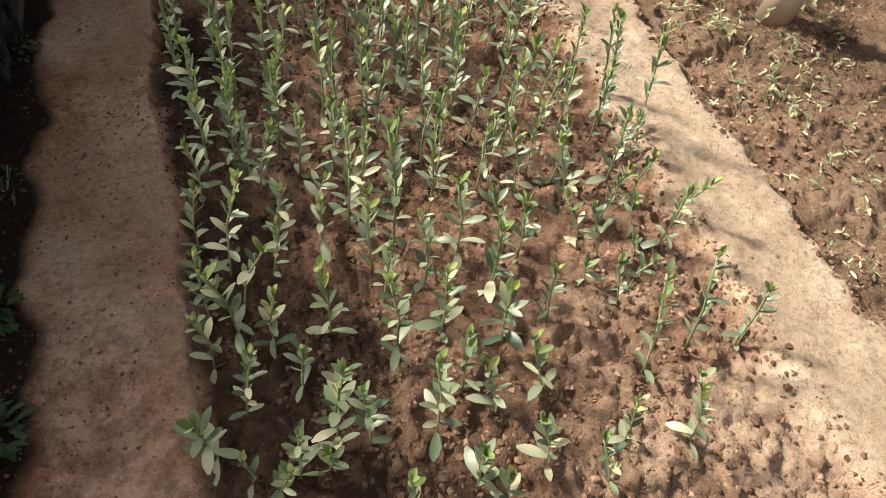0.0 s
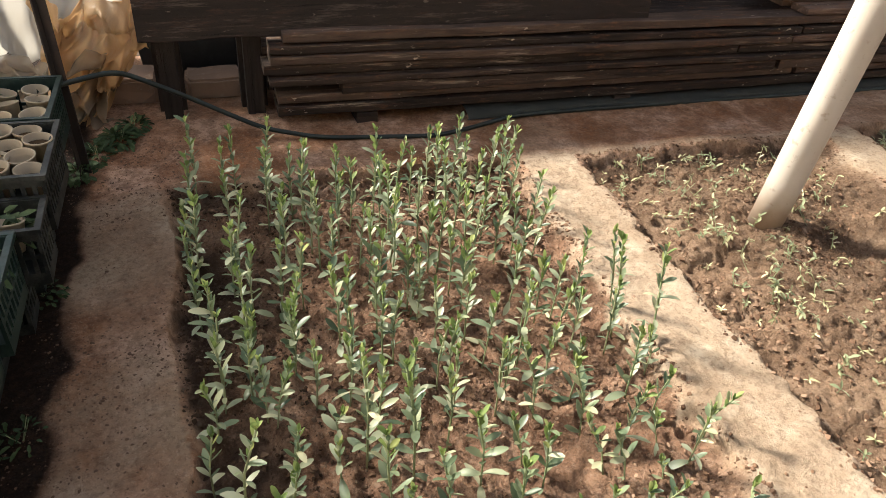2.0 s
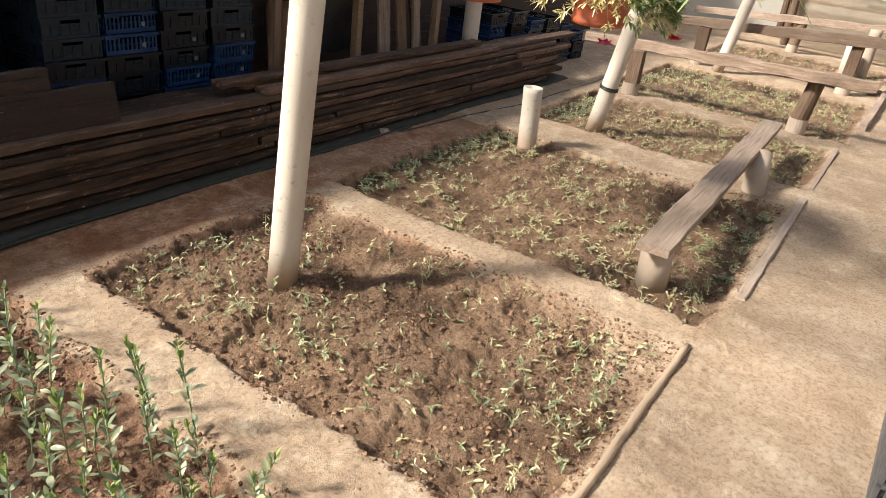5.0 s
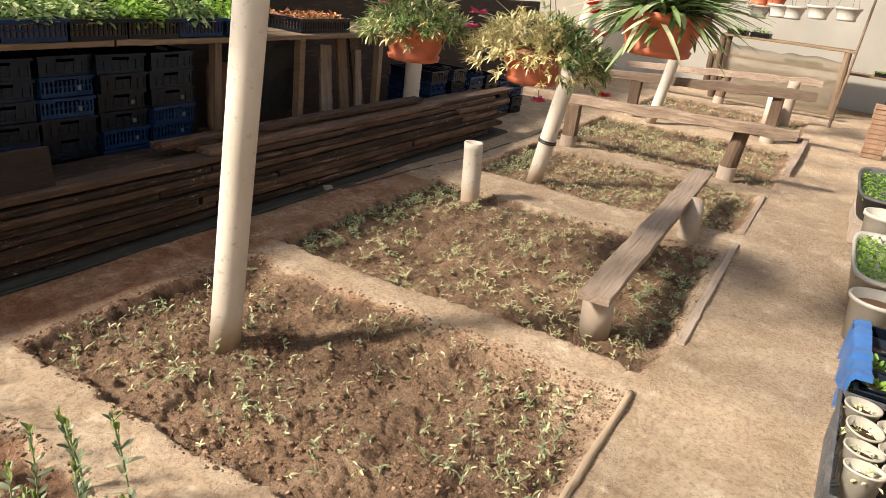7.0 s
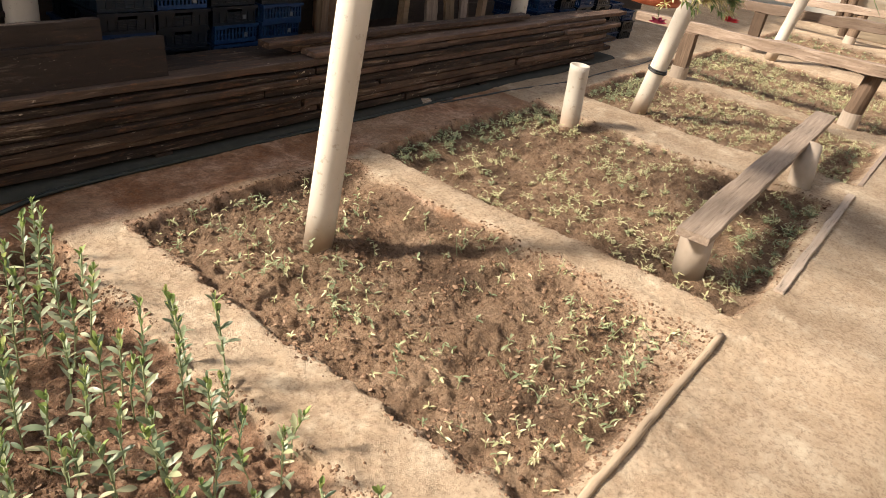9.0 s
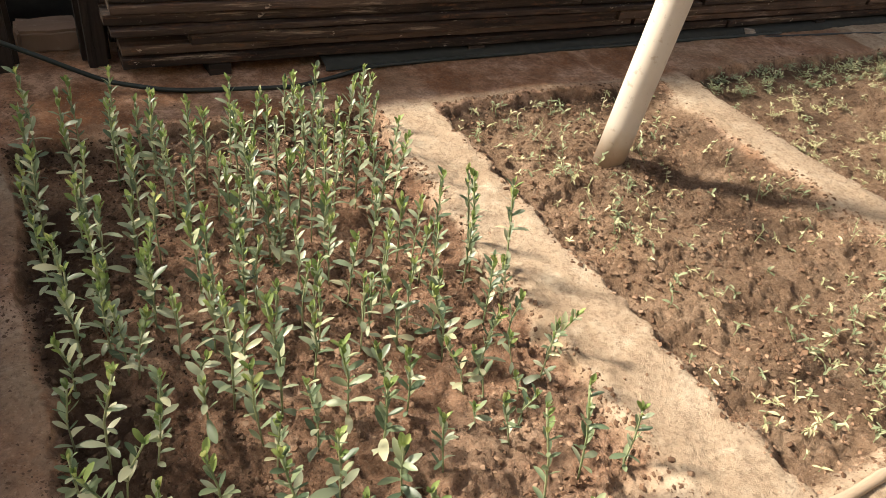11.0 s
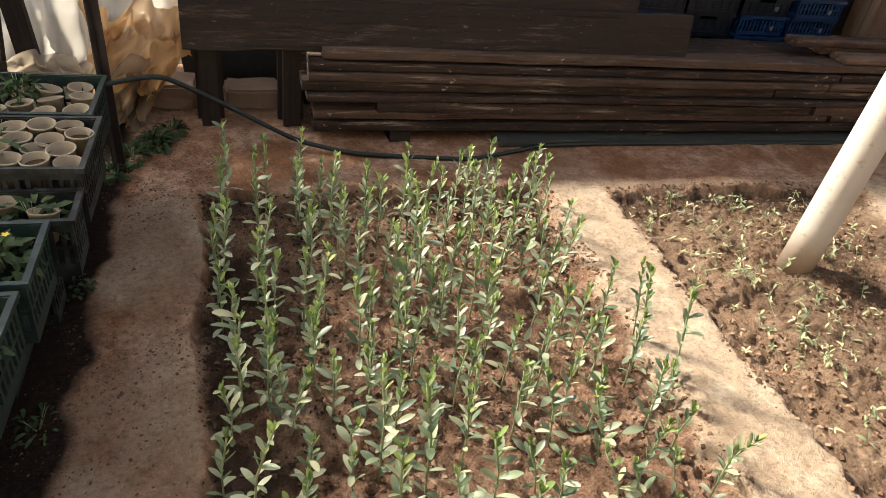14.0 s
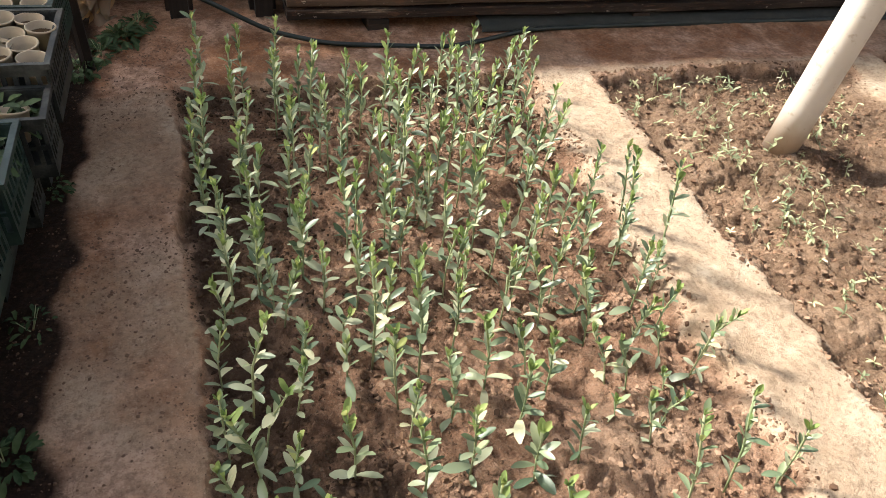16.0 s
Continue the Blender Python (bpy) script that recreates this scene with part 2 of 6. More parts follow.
# Leaf green darkened so the crate plants look shaded.
SHADE_LEAF = leaf_material("shade_darkened_leaf", (0.018, 0.034, 0.013), (0.042, 0.068, 0.026), (0.062, 0.088, 0.034), 0.12, 0.2)
OLD_WOOD = wood_material("dark_weathered_board", (0.007, 0.0045, 0.0035), (0.042, 0.026, 0.018), (0.12, 0.076, 0.053), pale=0.9, flecks=1.0, fine=16)
# Lighter, redder copy of the board wood with sunlight put into its colour.
SUNLIT_WOOD = wood_material("sunlit_reddish_board", (0.014, 0.008, 0.0055), (0.10, 0.058, 0.039), (0.24, 0.155, 0.11), pale=0.9, flecks=1.0, fine=14)
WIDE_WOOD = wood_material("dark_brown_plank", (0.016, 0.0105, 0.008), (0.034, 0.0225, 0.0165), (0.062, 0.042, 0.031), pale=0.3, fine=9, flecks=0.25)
GREY_WOOD_X = wood_material("sun_greyed_wood", (0.20, 0.145, 0.11), (0.33, 0.25, 0.195), (0.47, 0.38, 0.31), "x", pale=0.5)
RAIL_WOOD = wood_material("split_rail_wood", (0.12, 0.08, 0.055), (0.25, 0.18, 0.13), (0.42, 0.33, 0.26), "x", pale=0.6, fine=12)
PALE_WOOD = wood_material("bleached_board", (0.17, 0.125, 0.092), (0.30, 0.228, 0.172), (0.44, 0.355, 0.285), "x", pale=0.7)
POLE_WOOD = wood_material("bleached_pole", (0.27, 0.20, 0.135), (0.42, 0.325, 0.225), (0.56, 0.455, 0.34), "x", pale=0.4)
GREY_WOOD_Y = wood_material("sun_greyed_rail_wood", (0.13, 0.09, 0.062), (0.25, 0.18, 0.13), (0.38, 0.29, 0.22), "y", pale=0.4)
BROWN_WOOD_Z = wood_material("brown_post_wood", (0.07, 0.045, 0.03), (0.16, 0.105, 0.068), (0.27, 0.19, 0.125), "z")
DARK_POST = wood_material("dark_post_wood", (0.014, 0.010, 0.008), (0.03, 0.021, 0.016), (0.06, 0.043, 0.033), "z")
SHELF_WOOD = wood_material("plain_shelf_board", (0.13, 0.085, 0.05), (0.24, 0.165, 0.10), (0.34, 0.25, 0.165), "x")
ROOF_WOOD = wood_material("roof_timber", (0.14, 0.10, 0.07), (0.22, 0.16, 0.11), (0.3, 0.23, 0.16), "y")
PIPE = pipe_material()
CONCRETE = pipe_material("rough_concrete", False, (0.26, 0.205, 0.155), (0.40, 0.33, 0.265))
STONE = pipe_material("brown_stone", False, (0.15, 0.098, 0.066), (0.25, 0.165, 0.112))
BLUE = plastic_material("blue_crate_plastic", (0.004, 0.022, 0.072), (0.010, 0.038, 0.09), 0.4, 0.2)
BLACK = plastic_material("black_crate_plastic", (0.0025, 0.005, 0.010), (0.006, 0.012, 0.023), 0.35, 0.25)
GREENISH = plastic_material("dark_green_crate_plastic", (0.009, 0.022, 0.018), (0.055, 0.075, 0.064), 0.5, 0.3)
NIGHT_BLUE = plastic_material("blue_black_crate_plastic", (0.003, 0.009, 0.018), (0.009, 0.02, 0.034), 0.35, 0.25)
GREY_PLASTIC = plastic_material("dusty_grey_crate_plastic", (0.07, 0.07, 0.073), (0.17, 0.16, 0.15), 0.6)
CUP = plastic_material("stained_white_cup", (0.32, 0.255, 0.17), (0.17, 0.115, 0.062), 0.6)
DUSTY_BLACK = plastic_material("dusty_black_crate_plastic", (0.010, 0.012, 0.011), (0.10, 0.10, 0.088), 0.6, 0.3)
WHITE_PLASTIC = plastic_material("dusty_white_plastic", (0.46, 0.43, 0.375), (0.30, 0.255, 0.195), 0.5)
POT_WHITE = plastic_material("earth_stained_white_plastic", (0.36, 0.33, 0.27), (0.20, 0.165, 0.115), 0.6)
POT_SOIL = plastic_material("damp_potting_soil", (0.055, 0.034, 0.017), (0.10, 0.066, 0.034), 0.95, 0.1)
BLUE_SHEET = plastic_material("blue_plastic_sheet", (0.03, 0.11, 0.31), (0.08, 0.17, 0.33), 0.4)
LABEL = plastic_material("pale_printed_plate", (0.12, 0.13, 0.15), (0.06, 0.06, 0.075), 0.5)
TERRA = terracotta_material()
IRON = plastic_material("rusty_angle_iron", (0.028, 0.019, 0.015), (0.06, 0.035, 0.024), 0.75)
RUBBER = plastic_material("dark_green_rubber_hose", (0.010, 0.017, 0.014), (0.03, 0.036, 0.03), 0.5)
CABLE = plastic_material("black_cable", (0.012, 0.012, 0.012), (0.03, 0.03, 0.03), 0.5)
TARP = plastic_material("grey_green_tarpaulin", (0.024, 0.026, 0.022), (0.05, 0.047, 0.04), 0.9)
PETAL = leaf_material("crimson_petal", (0.5, 0.012, 0.02), (0.68, 0.02, 0.05), (0.72, 0.06, 0.2), 0.2)
PINK_PETAL = leaf_material("pink_petal", (0.62, 0.06, 0.22), (0.78, 0.14, 0.36), (0.8, 0.2, 0.4), 0.2)
YELLOW_PETAL = leaf_material("yellow_petal", (0.75, 0.5, 0.02), (0.8, 0.6, 0.03))
BARK = leaf_material("orange_brown_bark_chip", (0.25, 0.09, 0.03), (0.48, 0.2, 0.08), (0.6, 0.32, 0.15), 0.0)
BRICK = plastic_material("fired_brick", (0.27, 0.16, 0.10), (0.38, 0.27, 0.19), 0.9)
FILM_ROOF = film_material("clear_roof_film", 0.88, (0.82, 0.82, 0.80))
FILM_WALL = film_material("milky_wall_film", 0.12, (0.62, 0.58, 0.51))
# Dim film for the unseen gable that holds the sun off the left side.
FILM_SHADING = film_material("shading_side_film", 0.17, (0.78, 0.75, 0.68), 0.8)
FILM_LOOSE = film_material("crumpled_clear_film", 0.18, (0.50, 0.46, 0.39), 0.5, 0.25)
FILM_TAN = film_material("crumpled_tan_film", 0.06, (0.62, 0.40, 0.19), 0.5, 0.5)
FILM_DUSTY = film_material("dusty_film", 0.35, (0.44, 0.36, 0.26), 0.5, 0.2)
PATH_CRUMB = plastic_material("dry_earth_crumb", (0.15, 0.085, 0.050), (0.09, 0.052, 0.031), 0.95)


# ---- building helpers ----
def part(name, bm, material, parent=None, label="", smooth=False):
    me = bpy.data.meshes.new(name)
    if smooth:
        for f in bm.faces:
            f.smooth = True
    bm.to_mesh(me)
    bm.free()
    me.materials.append(material)
    ob = new(name, me)
    ob.parent = parent
    return tagged(ob, label)


def thing(name, label, category, at=None, group="", kind=""):
    ob = new(name)
    ob.empty_display_size = 0.05
    if at is not None:
        ob.matrix_basis = at
    return tagged(ob, label, category, group, kind)


def box(bm, x0, x1, y0, y1, z0, z1):
    v = [bm.verts.new(p) for p in ((x0, y0, z0), (x1, y0, z0), (x1, y1, z0), (x0, y1, z0), (x0, y0, z1), (x1, y0, z1), (x1, y1, z1), (x0, y1, z1))]
    for f in ((3, 2, 1, 0), (4, 5, 6, 7), (0, 1, 5, 4), (1, 2, 6, 5), (2, 3, 7, 6), (3, 0, 4, 7)):
        bm.faces.new([v[i] for i in f])


def rod(bm, p, q, r0, r1=None, n=8, caps=True):
    p, q = Vector(p), Vector(q)
    r1 = r0 if r1 is None else r1
    turn = (q - p).to_track_quat("Z", "Y")
    rings = []
    for c, r in ((p, r0), (q, r1)):
        rings.append([bm.verts.new(c + turn @ Vector((r * math.cos(2 * math.pi * i / n), r * math.sin(2 * math.pi * i / n), 0))) for i in range(n)])
    for i in range(n):
        bm.faces.new((rings[0][i], rings[0][(i + 1) % n], rings[1][(i + 1) % n], rings[1][i]))
    if caps:
        bm.faces.new(rings[0][::-1])
        bm.faces.new(rings[1])


def tube(bm, pts, r, n=8):
    pts = [Vector(p) for p in pts]
    rings = []
    for i, p in enumerate(pts):
        d = pts[min(i + 1, len(pts) - 1)] - pts[max(i - 1, 0)]
        turn = d.to_track_quat("Z", "Y")
        rings.append([bm.verts.new(p + turn @ Vector((r * math.cos(2 * math.pi * k / n), r * math.sin(2 * math.pi * k / n), 0))) for k in range(n)])
    for a, b in zip(rings, rings[1:]):
        for k in range(n):
            bm.faces.new((a[k], a[(k + 1) % n], b[(k + 1) % n], b[k]))
    bm.faces.new(rings[0][::-1])
    bm.faces.new(rings[-1])


def lathe(bm, profile, n=24, sx=1.0, sy=1.0):
    """A turned shape from (radius, height) pairs, open where the profile ends off the axis."""
    rings = [[bm.verts.new((r * sx * math.cos(2 * math.pi * i / n), r * sy * math.sin(2 * math.pi * i / n), z)) for i in range(n)] for r, z in profile]
    for a, b in zip(rings, rings[1:]):
        for i in range(n):
            bm.faces.new((a[i], a[(i + 1) % n], b[(i + 1) % n], b[i]))
    bm.faces.new(rings[0][::-1])
    bm.faces.new(rings[-1])


def blade(bm, base, out, up, length, width, curl=0.3, fold=0.15, steps=4):
    """One leaf: a narrow, folded, curling strip that starts at base and grows along out."""
    base, out, up = Vector(base), Vector(out).normalized(), Vector(up)
    side = out.cross(up)
    if side.length < 1e-4:
        side = out.cross(Vector((1, 0, 0.3)))
    side.normalize()
    up = side.cross(out).normalized()
    rows = []
    for i in range(steps + 1):
        s = i / steps
        w = width * 0.5 * (math.sin(math.pi * min(1, 0.06 + 0.84 * s ** 1.35)) ** 0.7) if i < steps else width * 0.13
        c = base + out * (length * s) - up * (curl * length * s * s)
        rows.append([bm.verts.new(c - side * w + up * (fold * w)), bm.verts.new(c - up * (fold * w * 0.6)), bm.verts.new(c + side * w + up * (fold * w))])
    for a, b in zip(rows, rows[1:]):
        bm.faces.new((a[0], a[1], b[1], b[0]))
        bm.faces.new((a[1], a[2], b[2], b[1]))


def rnd(a, b):
    return random.uniform(a, b)


LATTICE = np.random.RandomState(7).rand(257, 257)


def value_noise(x, y):
    xi, yi = np.floor(x).astype(int), np.floor(y).astype(int)
    fx, fy = x - xi, y - yi
    fx, fy = fx * fx * (3 - 2 * fx), fy * fy * (3 - 2 * fy)
    xi, yi = xi % 256, yi % 256
    a, b = LATTICE[xi, yi], LATTICE[xi + 1, yi]
    c, d = LATTICE[xi, yi + 1], LATTICE[xi + 1, yi + 1]
    return (a * (1 - fx) + b * fx) * (1 - fy) + (c * (1 - fx) + d * fx) * fy - 0.5


def fbm(x, y, scale, octaves=3):
    total, amp = 0.0, 1.0
    for k in range(octaves):
        total = total + amp * value_noise(x * scale + 17.3 * k, y * scale + 5.1 * k)
        scale, amp = scale * 2.1, amp * 0.5
    return total


# ---- ground and beds ----
BEDS = [(-0.40, 1.04, 0.60, 3.08), (1.36, 2.78, 0.74, 3.03), (3.05, 5.10, 0.70, 3.08), (5.70, 7.26, 0.68, 3.06), (7.64, 9.95, 0.60, 3.12), (10.75, 13.2, 0.60, 3.15)]
DEPTH = 0.05


def bed_inside(x, y):
    """Distance into the nearest bed (negative: out on the paths) with crumbled, uneven edges."""
    best = np.full(np.shape(x), -9.0)
    wx = 0.05 * fbm(x, y, 1.6, 3) + 0.032 * fbm(x + 40, y, 14, 2)
    wy = 0.05 * fbm(x + 9, y + 31, 1.6, 3) + 0.032 * fbm(x, y + 77, 14, 2)
    for x0, x1, y0, y1 in BEDS:
        d = np.minimum(np.minimum(x + wx - x0, x1 - x - wx), np.minimum(y + wy - y0, y1 - y - wy))
        best = np.maximum(best, d)
    return best


def ground_height(x, y):
    x, y = np.asarray(x, float), np.asarray(y, float)
    d = bed_inside(x, y)
    ease = np.clip((x - 2.3) / 0.4, 0, 1) * (x < 2.95)
    s = np.clip((d + 0.008) / (0.07 + 0.16 * ease + (0.09 + 0.12 * ease) * fbm(x + 60, y, 5, 3)), 0, 1)
    s = s * s * (3 - 2 * s)
    lip = 0.005 * np.exp(-((d + 0.04) / 0.05) ** 2)
    path = 0.022 * fbm(x, y, 1.1, 3) + 0.010 * fbm(x, y, 9, 3) + 0.005 * fbm(x, y, 36, 2) + lip
    lumps = np.maximum(fbm(x + 3, y + 8, 15, 3), -0.12)
    rough = np.where(x < 1.2, 1.0, 0.8)
    soil = -np.where(x < 1.2, DEPTH, 0.042) + 0.03 * fbm(x, y, 2.4, 2) + rough * (0.042 * lumps + 0.026 * fbm(x, y, 44, 2))
    furrow = 0.011 * np.sin(y * 22.0 + 2.2 * fbm(x, y + 50, 1.3, 2)) * np.where(x > 1.2, 1.0, 0.35)
    return path * (1 - s) + (soil + furrow) * s


def z_at(x, y):
    return float(ground_height(np.array([x]), np.array([y]))[0])


def spread(stops):
    out = []
    for a, b, step in stops:
        out += list(np.arange(a, b - 1e-6, step))
    return np.array(out + [stops[-1][1]])


gx = spread([(-40, -4, 6.0), (-4, -1.0, 0.2), (-1.0, 1.2, 0.010), (1.2, 3.1, 0.0135), (3.1, 5.8, 0.028), (5.8, 16, 0.08), (16, 60, 6.0)])
gy = spread([(-40, -2, 6.0), (-2, 0.5, 0.055), (0.5, 3.2, 0.0115), (3.2, 5.6, 0.06), (5.6, 50, 6.0)])
GX, GY = np.meshgrid(gx, gy, indexing="ij")
far_out = (GX < -3) | (GX > 17) | (GY < -2.5) | (GY > 6)
GZ = np.where(far_out, 0.0, ground_height(GX, GY))
D = bed_inside(GX, GY)
# Ground strip along the left crates, blackened to stand in for their shade.
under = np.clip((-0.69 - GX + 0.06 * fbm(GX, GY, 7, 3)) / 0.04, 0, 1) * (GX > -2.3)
SOIL = np.clip((D - 0.008 + 0.05 * fbm(GX, GY, 22, 2)) / 0.04, 0, 1)
bleached = np.clip((GX - 0.25) * 2.2, 0, 1) * np.clip((1.5 - GY) * 2.2, 0, 1) * (GX < 1.2)
SOIL = SOIL * (1 - np.clip(bleached * (0.75 + 1.6 * fbm(GX, GY, 4.5, 3)), 0, 0.8))
worn = np.exp(-((GX - 2.72) / 0.34) ** 2 - ((GY - 0.88) / 0.30) ** 2) + np.exp(-((GX - 2.80) / 0.10) ** 2) * (GX < 2.95)
SOIL = SOIL * (1 - np.clip(worn * (0.8 + 1.6 * fbm(GX + 13, GY, 4.5, 3)), 0, 0.85) * (GX > 1.2))
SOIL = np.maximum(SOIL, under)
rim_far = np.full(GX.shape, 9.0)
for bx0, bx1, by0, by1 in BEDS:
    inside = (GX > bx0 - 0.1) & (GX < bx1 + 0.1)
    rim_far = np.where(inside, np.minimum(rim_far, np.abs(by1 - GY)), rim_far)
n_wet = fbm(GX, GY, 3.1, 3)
# Far bed rims darkened in place of the shade lying there.
MOIST_SHADE = np.clip((0.22 - rim_far) / 0.08 + n_wet, 0, 1) * (D > -0.02) * 0.68
# Left side of the first bed: damp soil with shade painted in.
MOIST_SHADE = np.maximum(MOIST_SHADE, np.clip(1.25 - (GX + 0.40) * 2.4 + 1.3 * n_wet, 0, 1) * (GX < 0.3) * (D > 0) * 0.85)
left_path = np.clip((-0.30 - GX) * 9, 0, 1) * (D <= 0.02)
back_path = np.clip((GY - 3.02) * 12, 0, 1)
# Left path is damp orange; the back path is browned to imitate half-shade.
MOIST_SHADE = np.maximum(MOIST_SHADE, np.clip(np.maximum(left_path, 0.85 * back_path * (GX < 5)) * (1.1 - 0.58 * np.clip((GY - 1.1) / 0.4, 0, 1) + 0.6 * back_path + 0.9 * n_wet), 0, 1))
MOIST_SHADE = np.maximum(MOIST_SHADE, np.clip(0.05 + 1.0 * n_wet, 0, 0.45) * ((GX > -0.5) & (GX < 1.02 + 0.15 * n_wet)) * (D > 0))
MOIST_SHADE = np.maximum(MOIST_SHADE, np.clip(1.5 * fbm(GX + 5, GY, 2.2, 4) - 0.04, 0, 0.68) * (GX > 1.2) * (D > 0))
MOIST_SHADE = np.maximum(MOIST_SHADE, under)
nx, ny = GX.shape
idx = np.arange(nx * ny).reshape(nx, ny)
quads = np.stack([idx[:-1, :-1], idx[1:, :-1], idx[1:, 1:], idx[:-1, 1:]], -1).reshape(-1, 4)
cx, cy = GX.ravel()[quads].mean(1), GY.ravel()[quads].mean(1)
inbed = D.ravel()[quads].mean(1) > 0
owner = np.full(len(quads), -1)
for k, (bx0, bx1, by0, by1) in enumerate(BEDS):
    owner[inbed & (cx > bx0 - 0.15) & (cx < bx1 + 0.15)] = k


def sheet(name, which):
    q = quads[which]
    used, inv = np.unique(q, return_inverse=True)
    me = bpy.data.meshes.new(name)
    me.from_pydata(np.stack([GX.ravel()[used], GY.ravel()[used], GZ.ravel()[used]], 1).tolist(), [], inv.reshape(-1, 4).tolist())
    for key, values in (("soil", SOIL), ("moist_shade", MOIST_SHADE)):
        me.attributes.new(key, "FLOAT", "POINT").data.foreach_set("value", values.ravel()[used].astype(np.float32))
    me.polygons.foreach_set("use_smooth", np.ones(len(q), bool))
    me.materials.append(EARTH)
    return new(name, me)


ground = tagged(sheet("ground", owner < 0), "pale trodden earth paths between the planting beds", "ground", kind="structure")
BED_LABELS = ["sunken bed of dark crumbly soil with tall seedlings", "sunken bed of brown soil with sparse drying seedlings",
              "sunken soil bed with small seedlings under a plank bench", "sunken soil bed dotted with pale seedlings",
              "sunken soil bed with green seedlings beside a wooden rail", "far sunken soil bed with seedlings"]
BED_THINGS = []
for k in range(len(BEDS)):
    BED_THINGS.append(tagged(new("planting_bed"), BED_LABELS[k], "planting bed", "planting beds"))
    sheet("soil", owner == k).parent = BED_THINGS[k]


def clod_field(x0, x1, y0, y1, count, rmin, rmax, keep, mat=None, power=4, bed=None):
    verts, faces = [], []
    g = 1.618
    base = [Vector(v).normalized() for v in ((-1, g, 0), (1, g, 0), (-1, -g, 0), (1, -g, 0), (0, -1, g), (0, 1, g), (0, -1, -g), (0, 1, -g), (g, 0, -1), (g, 0, 1), (-g, 0, -1), (-g, 0, 1))]
    tris = ((0, 11, 5), (0, 5, 1), (0, 1, 7), (0, 7, 10), (0, 10, 11), (1, 5, 9), (5, 11, 4), (11, 10, 2), (10, 7, 6), (7, 1, 8), (3, 9, 4), (3, 4, 2), (3, 2, 6), (3, 6, 8), (3, 8, 9), (4, 9, 5), (2, 4, 11), (6, 2, 10), (8, 6, 7), (9, 8, 1))
    xs, ys = np.random.uniform(x0, x1, count), np.random.uniform(y0, y1, count)
    d, hs = bed_inside(xs, ys), ground_height(xs, ys)
    dens = fbm(xs, ys, 3.3, 2)
    for x, y, z, dd, de in zip(xs, ys, hs, d, dens):
        if not keep(dd, de):
            continue
        r = rmin + (rmax - rmin) * random.random() ** power
        turn = Euler((rnd(0, 6), rnd(0, 6), rnd(0, 6))).to_matrix()
        o = len(verts)
        for v in base:
            p = turn @ (v * r * rnd(0.35, 1.45))
            verts.append((x + p.x, y + p.y, z + p.z * 0.7))
        faces += [tuple(o + i for i in t) for t in tris]
    me = bpy.data.meshes.new("loose_soil")
    me.from_pydata(verts, [], faces)
    me.materials.append(mat or CLOD)
    ob = tagged(new("loose_soil", me), "scattered crumbs and clods of brown soil", "" if bed is not None else "soil", kind="stuff")
    if bed is not None:
        ob.parent = BED_THINGS[bed]
    return ob


on_soil = lambda d, n: d > -0.03 and random.random() < 0.58 + n
at_rim = lambda d, n: -0.025 < d < 0.045 and random.random() < 0.75 + n
# Left side of the bed gets the shade-darkened crumbs.
clod_field(-0.45, 0.05, 0.6, 3.08, 11000, 0.0016, 0.011, lambda d, n: d > 0.012 and random.random() < 0.58 + n, DAMP_SHADE_CLOD, bed=0)
clod_field(0.05, 1.1, 0.6, 3.08, 23000, 0.0016, 0.012, on_soil, bed=0)
clod_field(1.3, 2.85, 0.7, 3.05, 24000, 0.0016, 0.0125, on_soil, bed=1)
clod_field(3.0, 5.2, 0.7, 3.1, 8000, 0.003, 0.011, on_soil, bed=2)
clod_field(-0.9, -0.35, 0.8, 3.5, 9000, 0.0012, 0.0062, lambda d, n: d < 0.02 and random.random() < 0.3 + 1.6 * n, PATH_CRUMB)
clod_field(-0.3, 2.9, 0.5, 3.4, 15000, 0.0014, 0.0065, lambda d, n: d < 0 and random.random() < math.exp(d * 28) * 0.4 + 0.25 * max(0, n))
clod_field(-0.5, -0.1, 0.55, 3.15, 3600, 0.0014, 0.006, lambda d, n: 0.008 < d < 0.06 and random.random() < 0.6 + n, DAMP_SHADE_CLOD, 3, 0)
clod_field(-0.1, 1.2, 0.55, 3.15, 9400, 0.002, 0.009, at_rim, None, 3, 0)
clod_field(1.2, 2.9, 0.55, 3.15, 13000, 0.002, 0.009, at_rim, None, 3, 1)
clod_field(2.9, 5.3, 0.55, 3.2, 9000, 0.003, 0.010, at_rim, None, 3, 2)
for k, (bx0, bx1, by0, by1) in enumerate(BEDS[3:], 3):
    clod_field(bx0, bx1, by0, by1, 2600, 0.004, 0.014, on_soil, bed=k)


# ---- greenhouse shell ----
def slab(name, x0, x1, y0, y1, z0, z1, mat, label, category):
    bm = bmesh.new()
    box(bm, x0, x1, y0, y1, z0, z1)
    return tagged(part(name, bm, mat), label, category, kind="structure")


def sloped_sheet(name, mat, label, category):
    bm = bmesh.new()
    a = [(-2.35, -1.7, 3.15), (16.2, -1.7, 3.15), (16.2, 5.3, 2.35), (-2.35, 5.3, 2.35)]
    lo = [bm.verts.new(p) for p in a]
    hi = [bm.verts.new((p[0], p[1], p[2] + 0.004)) for p in a]
    bm.faces.new(lo[::-1])
    bm.faces.new(hi)
    for i in range(4):
        bm.faces.new((lo[i], lo[(i + 1) % 4], hi[(i + 1) % 4], hi[i]))
    return tagged(part(name, bm, mat), label, category, kind="structure")


sloped_sheet("ceiling", FILM_ROOF, "clear plastic film roof of the greenhouse", "roof")
